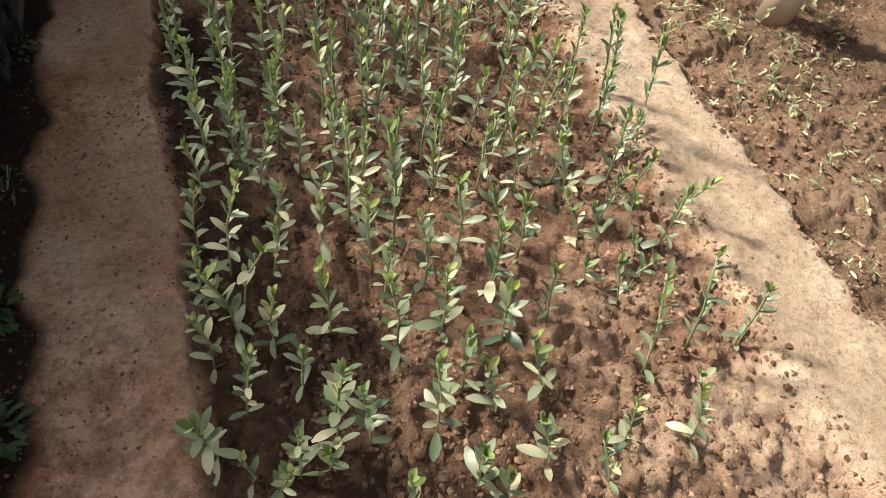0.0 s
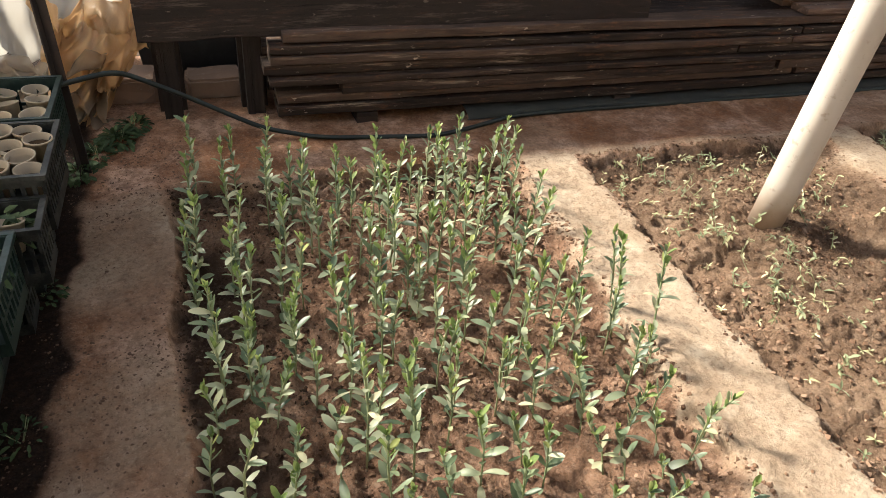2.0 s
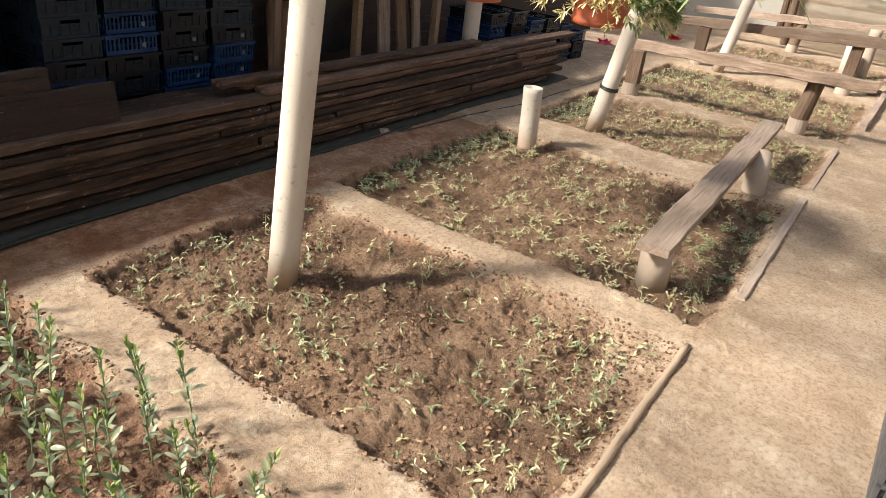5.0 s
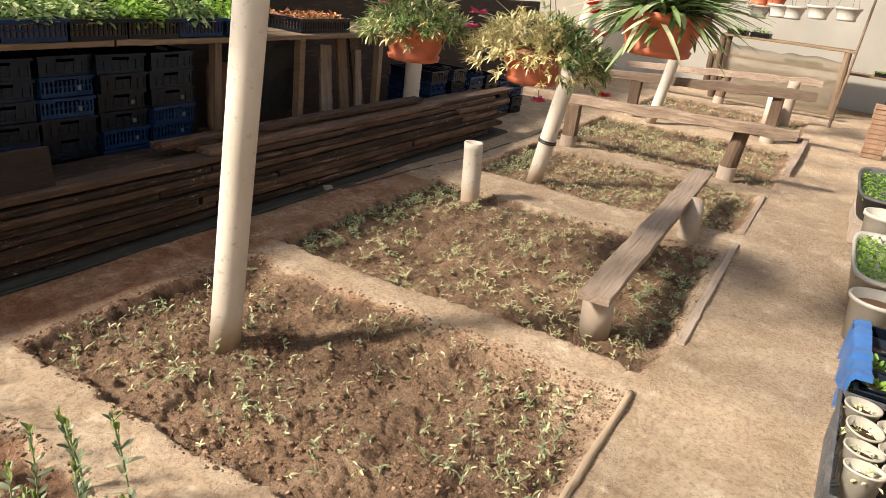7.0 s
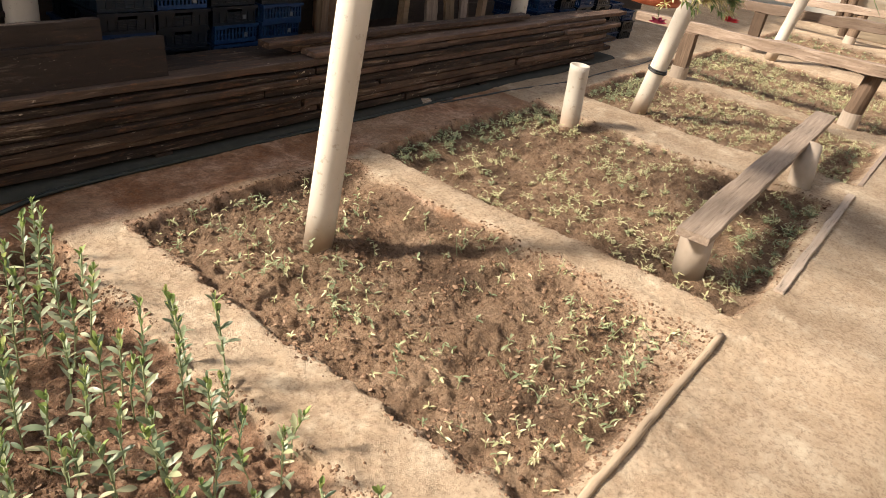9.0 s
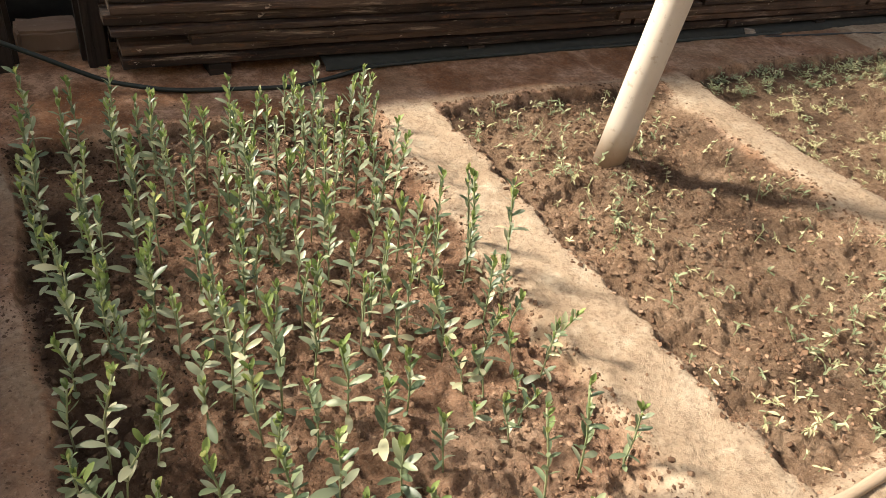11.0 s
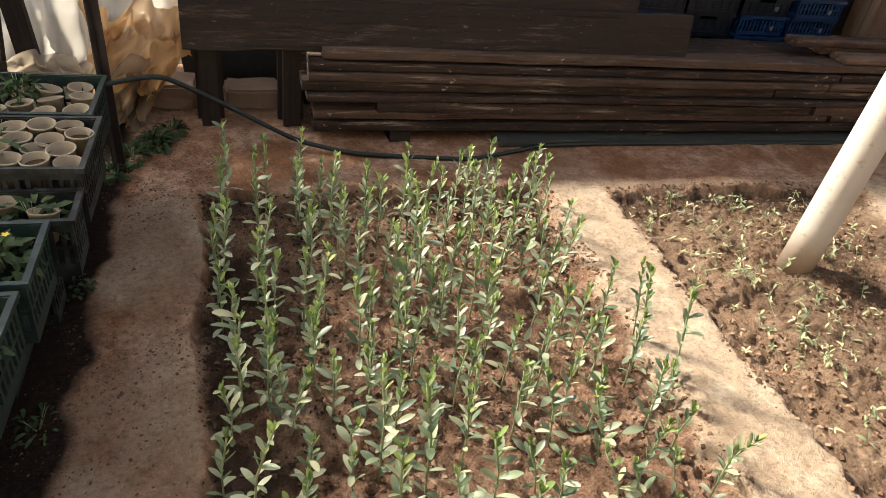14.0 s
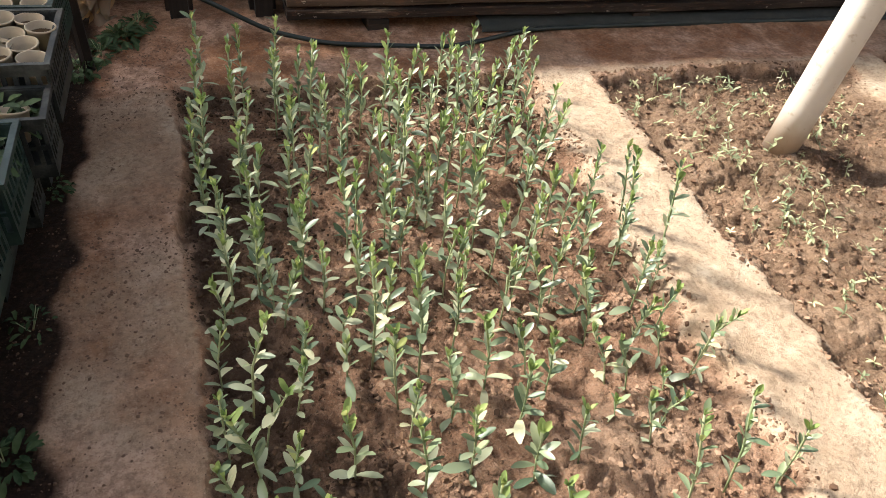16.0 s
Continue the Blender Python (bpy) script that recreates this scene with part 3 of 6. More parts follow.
# Clear corner pieces are added so sun reaches the crumpled film.
slab("wall_back_corner", -2.35, -0.42, 5.296, 5.3, 0, 2.35, FILM_ROOF, "clear film added to let sun into the greenhouse corner", "wall")
slab("wall_back", -0.42, 16.2, 5.296, 5.3, 0, 2.35, FILM_WALL, "milky plastic film greenhouse wall", "wall")
slab("wall_front", -2.35, 16.2, -1.7, -1.696, 0, 3.15, FILM_WALL, "milky plastic film greenhouse wall", "wall")
slab("wall_left_low", -2.354, -2.35, 3.4, 5.3, 0, 1.6, FILM_ROOF, "clear film added to let sun into the greenhouse corner", "wall")
# Unseen gable pieces: their top edge sets where shade ends on the bed.
slab("wall_left_high", -2.354, -2.35, 3.4, 5.3, 1.6, 2.42, FILM_SHADING, "unseen gable film added to shade the left side", "wall")
slab("wall_left_top", -2.354, -2.35, 3.4, 5.3, 2.42, 3.15, FILM_ROOF, "unseen clear film added to pass sun above the shading film", "wall")
slab("wall_left", -2.354, -2.35, -1.7, 3.4, 0, 2.42, FILM_SHADING, "unseen gable film added to shade the left side", "wall")
slab("wall_left_upper", -2.354, -2.35, -1.7, 3.4, 2.42, 3.15, FILM_ROOF, "unseen clear film added to pass sun above the shading film", "wall")
slab("wall_far", 16.2, 16.204, -1.7, 5.3, 0, 3.15, FILM_WALL, "milky plastic film greenhouse end wall", "wall")


def rafter(x, width=0.09):
    bm = bmesh.new()
    v = []
    for y, z in ((-1.7, 3.14), (5.3, 2.34)):
        for dx, dz in ((-width / 2, -0.12), (width / 2, -0.12), (width / 2, 0), (-width / 2, 0)):
            v.append(bm.verts.new((x + dx, y, z + dz)))
    for f in ((0, 1, 2, 3), (7, 6, 5, 4), (0, 4, 5, 1), (1, 5, 6, 2), (2, 6, 7, 3), (3, 7, 4, 0)):
        bm.faces.new([v[i] for i in f])
    return tagged(part("rafter", bm, ROOF_WOOD), "unseen timber rafter placed to cast shadow bands", "rafter", "roof rafters", "structure")


# Unseen rafters, placed and sized by where their shadow bands should fall.
for x, w in ((-0.35, 0.055), (0.93, 0.06), (1.68, 0.09), (2.28, 0.10), (2.9, 0.09), (3.55, 0.10), (4.2, 0.09), (5.0, 0.10), (6.0, 0.10), (7.2, 0.10), (8.4, 0.06), (9.6, 0.06), (10.8, 0.08), (12.0, 0.08), (13.2, 0.08)):
    rafter(x, w)


# ---- pipes and posts ----
def ragged(bm, amount, scale=9.0):
    for v in bm.verts:
        p = v.co * scale
        v.co += Vector((noise.noise(p), noise.noise(p + Vector((9, 0, 0))), noise.noise(p + Vector((0, 9, 0))))) * amount


def pipe_post(x, y, h, r, lean=(0, 0), label="", hollow=True, name="pipe_post", mat=None):
    t = thing(name, label, "pipe post", pose(x, y, z_at(x, y) - 0.01), "pipe posts")
    bm = bmesh.new()
    rings, n = [], 28
    prof = [(r, s) for s in np.linspace(0, 1, 12)]
    if hollow:
        prof += [(r * 0.80, 1.0), (r * 0.80, 0.85)]
    for rr, s in prof:
        wob = 1 + 0.012 * math.sin(9 * s + x)
        rings.append([bm.verts.new((lean[0] * s + rr * wob * math.cos(2 * math.pi * i / n), lean[1] * s + rr * wob * math.sin(2 * math.pi * i / n), h * s)) for i in range(n)])
    for a, b in zip(rings, rings[1:]):
        for i in range(n):
            bm.faces.new((a[i], a[(i + 1) % n], b[(i + 1) % n], b[i]))
    bm.faces.new(rings[0][::-1])
    bm.faces.new(rings[-1])
    part("pipe", bm, mat or PIPE, t, smooth=False)
    for f in t.children[0].data.polygons:
        f.use_smooth = abs(f.normal.z) < 0.5
    return t


pipe_post(1.992, 2.418, 2.55, 0.070, (0.085, -0.145), "tall off-white cement pipe post standing in the soil bed")
pipe_post(4.84, 2.625, 0.50, 0.074, (-0.01, 0.025), "short off-white hollow pipe stub beside the bed")
leaner = pipe_post(5.845, 2.49, 2.3, 0.072, (0.04, -0.36), "leaning off-white pipe post tied with a strap")
bm = bmesh.new()
for k in range(2):
    ring = [(0.009 + 0.075 * math.cos(a), -0.066 + 0.078 * math.sin(a), 0.41 + 0.018 * k + 0.012 * math.sin(a)) for a in np.linspace(0, 2 * math.pi, 20)]
    tube(bm, ring, 0.008, 6)
part("strap", bm, CABLE, leaner, "dark strap wound round the pipe")
pipe_post(10.1, 2.5, 2.3, 0.075, (0.04, -0.34), "leaning off-white pipe post near the far rail")
pipe_post(6.0, 3.98, 1.0, 0.08, (0, 0), "pale pipe post carrying the shelf end")
pipe_post(1.58, 4.25, 1.02, 0.08, (0, 0), "pale pipe post behind the wide planks")
pipe_post(12.2, 1.16, 0.45, 0.09, (0, 0), "short pale concrete pipe stub in the far bed")
pipe_post(12.5, 0.96, 0.72, 0.085, (0, 0), "taller pale concrete pipe stub beside the short one", mat=CONCRETE)


# ---- plank stack ----
def board_mesh(length, width, thick, seed, cuts=36):
    """A worn board along x, lying, with uneven edges and slightly split ends."""
    bm = bmesh.new()
    rs = random.Random(seed)
    rows = []
    bow, cup = rs.uniform(-0.010, 0.010), rs.uniform(-0.006, 0.006)
    for i in range(cuts + 1):
        s = i / cuts
        x = length * s + (rs.uniform(-0.012, 0.012) if i in (0, cuts) else 0)
        dy = bow * math.sin(math.pi * s) + 0.006 * noise.noise(Vector((s * 9, seed, 0)))
        dz = cup * math.sin(math.pi * s) + 0.004 * noise.noise(Vector((s * 7, seed, 5)))
        w, t = width / 2 * (1 + 0.05 * noise.noise(Vector((s * 11, seed, 9)))), thick / 2 * (1 + 0.10 * noise.noise(Vector((s * 15, seed, 2))))
        c = min(0.004, thick * 0.10) * rs.uniform(0.4, 1.8)
        w, t = w + rs.uniform(-0.002, 0.002), t + rs.uniform(-0.0015, 0.0015)
        prof = [(-w, -t + c), (-w + c, -t), (w - c, -t), (w, -t + c), (w, t - c), (w - c, t), (-w + c, t), (-w, t - c)]
        rows.append([bm.verts.new((x, dy + py, dz + pz)) for py, pz in prof])
    for a, b in zip(rows, rows[1:]):
        for k in range(8):
            bm.faces.new((a[k], b[k], b[(k + 1) % 8], a[(k + 1) % 8]))
    bm.faces.new(rows[0])
    bm.faces.new(rows[-1][::-1])
    return bm


def plank_stack():
    t = thing("lumber_stack", "long stack of dark weathered boards lying on bearers", "lumber stack", pose(0, 3.5, 0))
    bm = bmesh.new()
    for x in (0.5, 1.9, 3.3, 4.9, 6.5):
        box(bm, x - 0.05, x + 0.05, 0.02, 0.42, -0.02, 0.052)
        p = part("bearer", bm, WIDE_WOOD, t)
        bm = bmesh.new()
    bm.free()
    seed, z = 1, 0.055
    layers = [(0.056, 0.046), (0.046, 0.040), (0.062, 0.054), (0.038, 0.030), (0.056, 0.048), (0.046, 0.038), (0.046, 0.038), (0.05, 0.044)]
    for li, (pitch, thick) in enumerate(layers):
        y = rnd(-0.022, 0.034) + 0.003 * li
        for row in range(3):
            w = rnd(0.12, 0.16)
            x = rnd(0.03, 0.10) if row == 0 else rnd(0.0, 0.15)
            if row == 0 and li == 2:
                x = 0.38
            if row == 0 and li >= 7:
                x = 0.12
            while x < 6.9:
                length = rnd(2.4, 4.2)
                if row == 0 and li == 2:
                    length = 2.47
                length = min(length, 7.3 + rnd(-0.35, 0.1) - x)
                if length < 0.5:
                    break
                # Boards further right often get the lighter copy, as if sunlit.
                ob = part("board", board_mesh(length, w, thick, seed), SUNLIT_WOOD if x > 2.2 and random.random() < 0.6 else OLD_WOOD, t)
                ob.matrix_basis = pose(x, y + w / 2 + rnd(-0.008, 0.012) - (0.02 if li == 2 and row == 0 else 0), z + thick / 2 + rnd(-0.003, 0.003), 0, 0, rnd(-0.1, 0.1))
                x += length + rnd(0.005, 0.03)
                seed += 1
            y += w + rnd(0.0, 0.01)
        z += pitch
    for x, y, length, w, zz, turn in ((2.66, 0.12, 3.0, 0.10, z + 0.075, 0.3), (2.95, 0.03, 2.9, 0.13, z + 0.02, 0.5), (2.9, 0.20, 2.8, 0.15, z + 0.022, 0.0), (5.0, 0.10, 2.6, 0.13, z + 0.02, -0.4)):
        ob = part("board", board_mesh(length, w, 0.036, seed), SUNLIT_WOOD, t)
        ob.matrix_basis = pose(x, y + 0.05, zz, 0, 0, turn)
        seed += 1


plank_stack()

WIDE_LABELS = ["wide dark plank standing on edge on the lumber stack", "long dark beam standing on edge behind the wide plank"]
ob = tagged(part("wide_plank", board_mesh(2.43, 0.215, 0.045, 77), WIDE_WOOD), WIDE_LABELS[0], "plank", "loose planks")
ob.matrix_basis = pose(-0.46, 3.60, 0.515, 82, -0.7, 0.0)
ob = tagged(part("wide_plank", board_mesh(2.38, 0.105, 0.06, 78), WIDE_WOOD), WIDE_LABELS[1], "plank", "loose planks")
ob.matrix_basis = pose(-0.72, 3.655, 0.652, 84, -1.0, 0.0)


def trestle(x, y, label):
    t = thing("trestle", label, "trestle", pose(x, y, 0), "trestles")
    bm = bmesh.new()
    box(bm, -0.04, 0.04, -0.03, 0.05, -0.01, 0.40)
    part("leg", bm, DARK_POST, t)
    bm = bmesh.new()
    box(bm, -0.06, 0.06, 0.055, 0.13, -0.01, 0.42)
    part("leg", bm, DARK_POST, t)


trestle(0.0, 3.70, "dark wooden trestle leg under the wide planks")
trestle(-0.37, 3.72, "dark wooden trestle leg near the crumpled film")


def block(name, x, y, w, d, h, mat, label, category, turn=0):
    bm = bmesh.new()
    box(bm, -w / 2, w / 2, -d / 2, d / 2, 0, h)
    bmesh.ops.bevel(bm, geom=bm.edges[:], offset=0.012, segments=2, affect="EDGES")
    bmesh.ops.subdivide_edges(bm, edges=[e for e in bm.edges if e.calc_length() > 0.05], cuts=3)
    ragged(bm, 0.01, 14)
    ob = tagged(part(name, bm, mat), label, category)
    ob.matrix_basis = pose(x, y, z_at(x, y) - 0.01, 0, 0, turn)
    return ob


# Added black backing that stands in for darkness between the trestle legs.
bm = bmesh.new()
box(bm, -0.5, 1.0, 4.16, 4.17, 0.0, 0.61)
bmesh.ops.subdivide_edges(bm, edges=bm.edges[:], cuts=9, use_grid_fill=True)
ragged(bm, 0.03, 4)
tagged(part("black_sheet", bm, CABLE, smooth=True), "black backing added for the dark gap behind the planks", "plastic sheet")
block("concrete_block", -0.17, 3.98, 0.27, 0.18, 0.11, STONE, "brown stone block under the planks", "block", 3)
block("small_stone", 4.11, 3.50, 0.11, 0.07, 0.045, CONCRETE, "small pale stone wedged under the lumber stack", "stone", 12)
block("concrete_block", -0.58, 3.98, 0.3, 0.2, 0.13, STONE, "brown stone block beside the crumpled film", "block", -4)


def wavy_line(stops, n):
    pts = []
    for (a, b) in zip(stops, stops[1:]):
        for i in range(n):
            pts.append(Vector(a).lerp(Vector(b), i / n))
    pts.append(Vector(stops[-1]))
    for _ in range(8):
        pts = [pts[0]] + [(pts[i - 1] + pts[i] * 2 + pts[i + 1]) / 4 for i in range(1, len(pts) - 1)] + [pts[-1]]
    return pts


bm = bmesh.new()
tube(bm, wavy_line([(-0.80, 3.16, 0.40), (-0.55, 3.42, 0.36), (-0.28, 3.46, 0.20), (0.0, 3.44, 0.05), (0.25, 3.38, 0.012), (0.78, 3.315, 0.010), (1.0, 3.38, 0.008), (1.25, 3.47, 0.01), (2.2, 3.475, 0.01), (3.2, 3.47, 0.008), (4.4, 3.46, 0.008)], 12), 0.011, 8)
tagged(part("garden_hose", bm, RUBBER, smooth=True), "dark green rubber hose lying along the plank stack", "hose")
bm = bmesh.new()
tube(bm, wavy_line([(4.2, 3.43, 0.004), (5.2, 3.36, 0.004), (6.0, 3.24, 0.004), (6.7, 3.26, 0.004), (7.5, 3.22, 0.006), (8.4, 3.3, 0.006), (9.5, 3.32, 0.006)], 10), 0.009, 6)
tagged(part("black_cable", bm, CABLE, smooth=True), "thin black cable lying on the trodden earth", "cable")
bm = bmesh.new()
prev = None
for i in range(90):
    x = 1.0 + i * 0.072
    f = 0.008 * math.sin(x * 5) + 0.012 * noise.noise(Vector((x * 2, 0, 0)))
    row = [bm.verts.new((x, 3.475 + f, 0.001)), bm.verts.new((x, 3.478 + f, 0.02)), bm.verts.new((x, 3.52, 0.036)), bm.verts.new((x, 3.93, 0.03)), bm.verts.new((x, 3.93, 0.001))]
    if prev:
        for k in range(4):
            bm.faces.new((prev[k], row[k], row[k + 1], prev[k + 1]))
    prev = row
tagged(part("tarpaulin", bm, TARP, smooth=True), "grey-green tarpaulin strip under the lumber stack", "tarpaulin")


# ---- bench, kerbs, rails ----
def low_bench():
    t = thing("plank_bench", "low bench of one greyed plank on pipe stubs", "bench", pose(3.095, 1.045, 0, 0, 0, 1.7))
    bm = board_mesh(3.42, 0.165, 0.04, 301, 20)
    ob = part("seat", bm, PALE_WOOD, t)
    ob.matrix_basis = pose(0, 0, 0.265, 0, 0, 0)
    for x, y in ((0.25, 0.01), (2.13, -0.15)):
        bm = bmesh.new()
        rod(bm, (x, y, -0.08), (x + (0.25 if x > 1 else -0.08), y + 0.06 * (x > 1), 0.246), 0.083, 0.08, 24)
        ragged(bm, 0.004, 10)
        part("leg", bm, CONCRETE, t, "rough concrete pipe leg", True)


low_bench()


def kerb(x0, y0, x1, y1, w, h, mat, label, name="wooden_kerb", cat="kerb", seed=5):
    length = math.hypot(x1 - x0, y1 - y0)
    ob = tagged(part(name, board_mesh(length, w, h, seed, 20), mat), label, cat, "bed kerbs")
    ob.matrix_basis = pose(x0, y0, h * 0.5 - 0.008, 0, 0, math.degrees(math.atan2(y1 - y0, x1 - x0)))
    return ob


bm = bmesh.new()
pts = [Vector((1.30 + 1.50 * i / 26, 0.715 + 0.002 * math.sin(i * 0.5) + 0.004 * noise.noise(Vector((i * 0.7, 0, 0))), 0.012 + 0.006 * noise.noise(Vector((i * 0.4, 3, 0))))) for i in range(27)]
tube(bm, pts, 0.017, 10)
ragged(bm, 0.005, 16)
tagged(part("wooden_pole", bm, POLE_WOOD, smooth=True), "thin barked wooden pole edging the bed", "pole")
kerb(3.44, 0.635, 5.40, 0.645, 0.05, 0.04, PALE_WOOD, "pale board kerb sunk along the bed end", seed=41)
kerb(5.72, 0.64, 7.2, 0.64, 0.035, 0.03, GREY_WOOD_X, "narrow board kerb along the bed end", seed=42)
kerb(8.4, 0.55, 11.0, 0.52, 0.07, 0.07, GREY_WOOD_X, "greyed board kerb beside the far bed", seed=43)


def rail_bench(x, y0, z0, y1, z1, legs, height, label, seed, dx=0.0):
    t = thing("timber_rail", label, "timber rail", pose(x, 0, 0), "timber rails")
    length = math.hypot(y1 - y0, z1 - z0)
    rb = board_mesh(length, 0.13, height, seed, 26)
    ragged(rb, 0.022, 3.5)
    ob = part("rail", rb, RAIL_WOOD, t)
    ob.matrix_basis = Matrix.Translation((dx, y0, z0)) @ Matrix.Rotation(-math.pi / 2, 4, "Z") @ Matrix.Rotation(-math.asin((z1 - z0) / length), 4, "Y")
    for lx, ly, top, kind in legs:
        bm = bmesh.new()
        if kind == "square":
            box(bm, lx - 0.06, lx + 0.06, ly - 0.07, ly + 0.07, 0.10, top)
        else:
            rod(bm, (lx, ly, 0.10), (lx + 0.02, ly - 0.05, top), 0.085, 0.08, 14)
        ragged(bm, 0.014, 7)
        leg = part("leg", bm, BROWN_WOOD_Z, t, "brown wooden leg")
        bm = bmesh.new()
        rod(bm, (lx, ly, -0.08), (lx, ly, 0.13), 0.095, 0.09, 20)
        part("footing", bm, CONCRETE, leg, "concrete pipe footing")


rail_bench(7.55, 3.40, 0.50, 0.52, 0.575, ((-0.10, 2.76, 0.47, "square"), (0.09, 1.08, 0.52, "round")), 0.10, "greyed split timber rail on two wooden legs", 51)
rail_bench(10.35, 3.3, 0.54, 0.54, 0.70, ((0.0, 2.86, 0.50, "square"), (0.05, 0.98, 0.66, "square")), 0.12, "greyed timber rail on wooden legs across the bed", 52)
rail_bench(13.5, 3.9, 0.42, 0.60, 0.62, ((0.0, 2.15, 0.52, "round"),), 0.11, "far greyed timber rail across the bed", 53)
kerb(11.0, 0.55, 11.0, 3.2, 0.09, 0.06, GREY_WOOD_Y, "old board lying across the bed end", seed=44)


# ---- plants ----
def leaf_mesh(name, length, width, curl, fold, mat):
    bm = bmesh.new()
    blade(bm, (0, 0, 0), (1, 0, 0), (0, 0, 1), length, width, curl, fold, 5)
    me = bpy.data.meshes.new(name)
    for f in bm.faces:
        f.smooth = True
    bm.to_mesh(me)
    bm.free()
    me.materials.append(mat)
    return me


LEAVES = [leaf_mesh("leaf", 1.0, w, c, f, LEAF) for w, c, f in ((0.32, 0.08, 0.25), (0.38, 0.22, 0.2), (0.30, -0.14, 0.32), (0.35, 0.38, 0.18))]
TOPS = [leaf_mesh("leaf", 1.0, w, c, f, LEAF_TOP) for w, c, f in ((0.36, -0.1, 0.35), (0.42, 0.1, 0.35))]
LOWS = [leaf_mesh("leaf", 1.0, w, c, f, LEAF_LOW) for w, c, f in ((0.35, 0.3, 0.15), (0.40, 0.55, 0.1))]


def seedling(x, y, h, lean_x=0.0, lean_y=0.0):
    """One upright seedling: a stem with crossed pairs of oblong leaves and a bud of young ones."""
    t = thing("tall_seedling", "short grey-green seedling with broad paired leaves" if h < 0.2 else "upright grey-green seedling with paired oblong leaves", "seedling", pose(x, y, z_at(x, y) - 0.004), "tall seedlings")
    GROWN.append((x, y))
    bm = bmesh.new()
    top = Vector((lean_x + rnd(-0.012, 0.012), lean_y + rnd(-0.012, 0.012), h))
    mid = Vector((lean_x * 0.35 + rnd(-0.008, 0.008), lean_y * 0.35 + rnd(-0.008, 0.008), h * 0.55))
    pts = [Vector((0, 0, 0)).lerp(mid, s / 3) for s in range(3)] + [mid.lerp(top, s / 3) for s in range(4)]
    tube(bm, pts, 0.0018 + 0.004 * h, 5)
    stem = part("stem", bm, STEM, t, smooth=True)

    def on_stem(s):
        return Vector((0, 0, 0)).lerp(mid, s / 0.55) if s < 0.55 else mid.lerp(top, (s - 0.55) / 0.45)

    pairs = max(5, int(h / (rnd(0.019, 0.024) if h < 0.24 else rnd(0.023, 0.029))))
    grown = rnd(0.85, 1.15) * (0.72 + 0.28 * min(1, h / 0.2))
    turn = rnd(0, 180)
    for k in range(pairs):
        s = min(1.0, 0.08 + 0.92 * (k / (pairs - 1)) ** 0.8 * rnd(0.97, 1.02))
        for side in (0, 180):
            if s < 0.4 and random.random() < 0.25:
                continue
            if s < 0.32:
                me, length, pitch = random.choice(LOWS if random.random() < 0.6 else LEAVES), rnd(0.038, 0.068), rnd(-8, 52)
            # Pale leaves mixed in higher up imitate leaves catching the sun.
            elif s < 0.7:
                me, length, pitch = random.choice(LEAVES if random.random() < 0.76 else LOWS), rnd(0.036, 0.058), rnd(36, 72)
            elif s < 0.9:
                me, length, pitch = random.choice(LEAVES if random.random() < 0.5 else (TOPS + LOWS[:1])), rnd(0.033, 0.049), rnd(48, 78)
            else:
                me, length, pitch = random.choice(TOPS if random.random() < 0.6 else LEAVES), rnd(0.028, 0.044), rnd(48, 80)
            ob = new("leaf", me)
            ob.parent = stem
            k2 = length * grown
            ob.matrix_basis = Matrix.Translation(on_stem(s)) @ pose(0, 0, 0, 0, 0, turn + side + rnd(-26, 26)) @ pose(0, 0, 0, rnd(-35, 35), -pitch, 0) @ Matrix.Diagonal((k2, k2, k2, 1))
        turn += 90 + rnd(-14, 14)
    for j in range(3):
        ob = new("leaf", random.choice(TOPS))
        ob.parent = stem
        k2 = rnd(0.020, 0.032)
        ob.matrix_basis = Matrix.Translation(top) @ pose(0, 0, 0, 0, 0, turn + 120 * j) @ pose(0, 0, 0, 0, -rnd(60, 84), 0) @ Matrix.Diagonal((k2, k2, k2, 1))


GROWN = []
random.seed(11)
seedling(-0.31, 3.00, 0.36, 0.00, 0.00)
seedling(-0.16, 3.00, 0.33, 0.00, 0.00)
seedling(-0.03, 3.00, 0.34, 0.00, 0.00)
seedling(0.38, 2.92, 0.31, 0.00, 0.00)
seedling(0.75, 2.98, 0.31, 0.00, 0.00)
seedling(0.97, 2.96, 0.31, 0.00, 0.00)
seedling(0.04, 2.85, 0.31, 0.00, 0.00)
seedling(0.09, 2.86, 0.31, 0.00, 0.00)
seedling(0.24, 2.72, 0.30, 0.00, 0.00)
seedling(0.49, 2.75, 0.31, 0.00, 0.00)
seedling(-0.03, 2.54, 0.29, 0.00, 0.00)
seedling(0.18, 2.63, 0.30, 0.00, 0.00)
seedling(0.70, 2.51, 0.29, 0.00, 0.00)
seedling(0.74, 2.70, 0.30, 0.00, 0.00)
seedling(0.90, 2.69, 0.30, 0.00, 0.00)
seedling(0.94, 2.54, 0.29, 0.00, 0.00)
seedling(-0.35, 2.42, 0.29, 0.00, 0.00)
seedling(-0.22, 2.40, 0.29, 0.00, 0.00)
seedling(-0.20, 2.41, 0.29, 0.00, 0.00)
seedling(0.11, 2.39, 0.29, 0.00, 0.00)
seedling(0.23, 2.36, 0.29, 0.00, 0.00)
seedling(0.31, 2.35, 0.29, 0.00, 0.00)
seedling(0.49, 2.39, 0.29, 0.00, 0.00)
seedling(0.46, 2.40, 0.29, 0.00, 0.00)
seedling(0.61, 2.35, 0.29, 0.00, 0.00)
seedling(0.71, 2.38, 0.29, 0.00, 0.00)
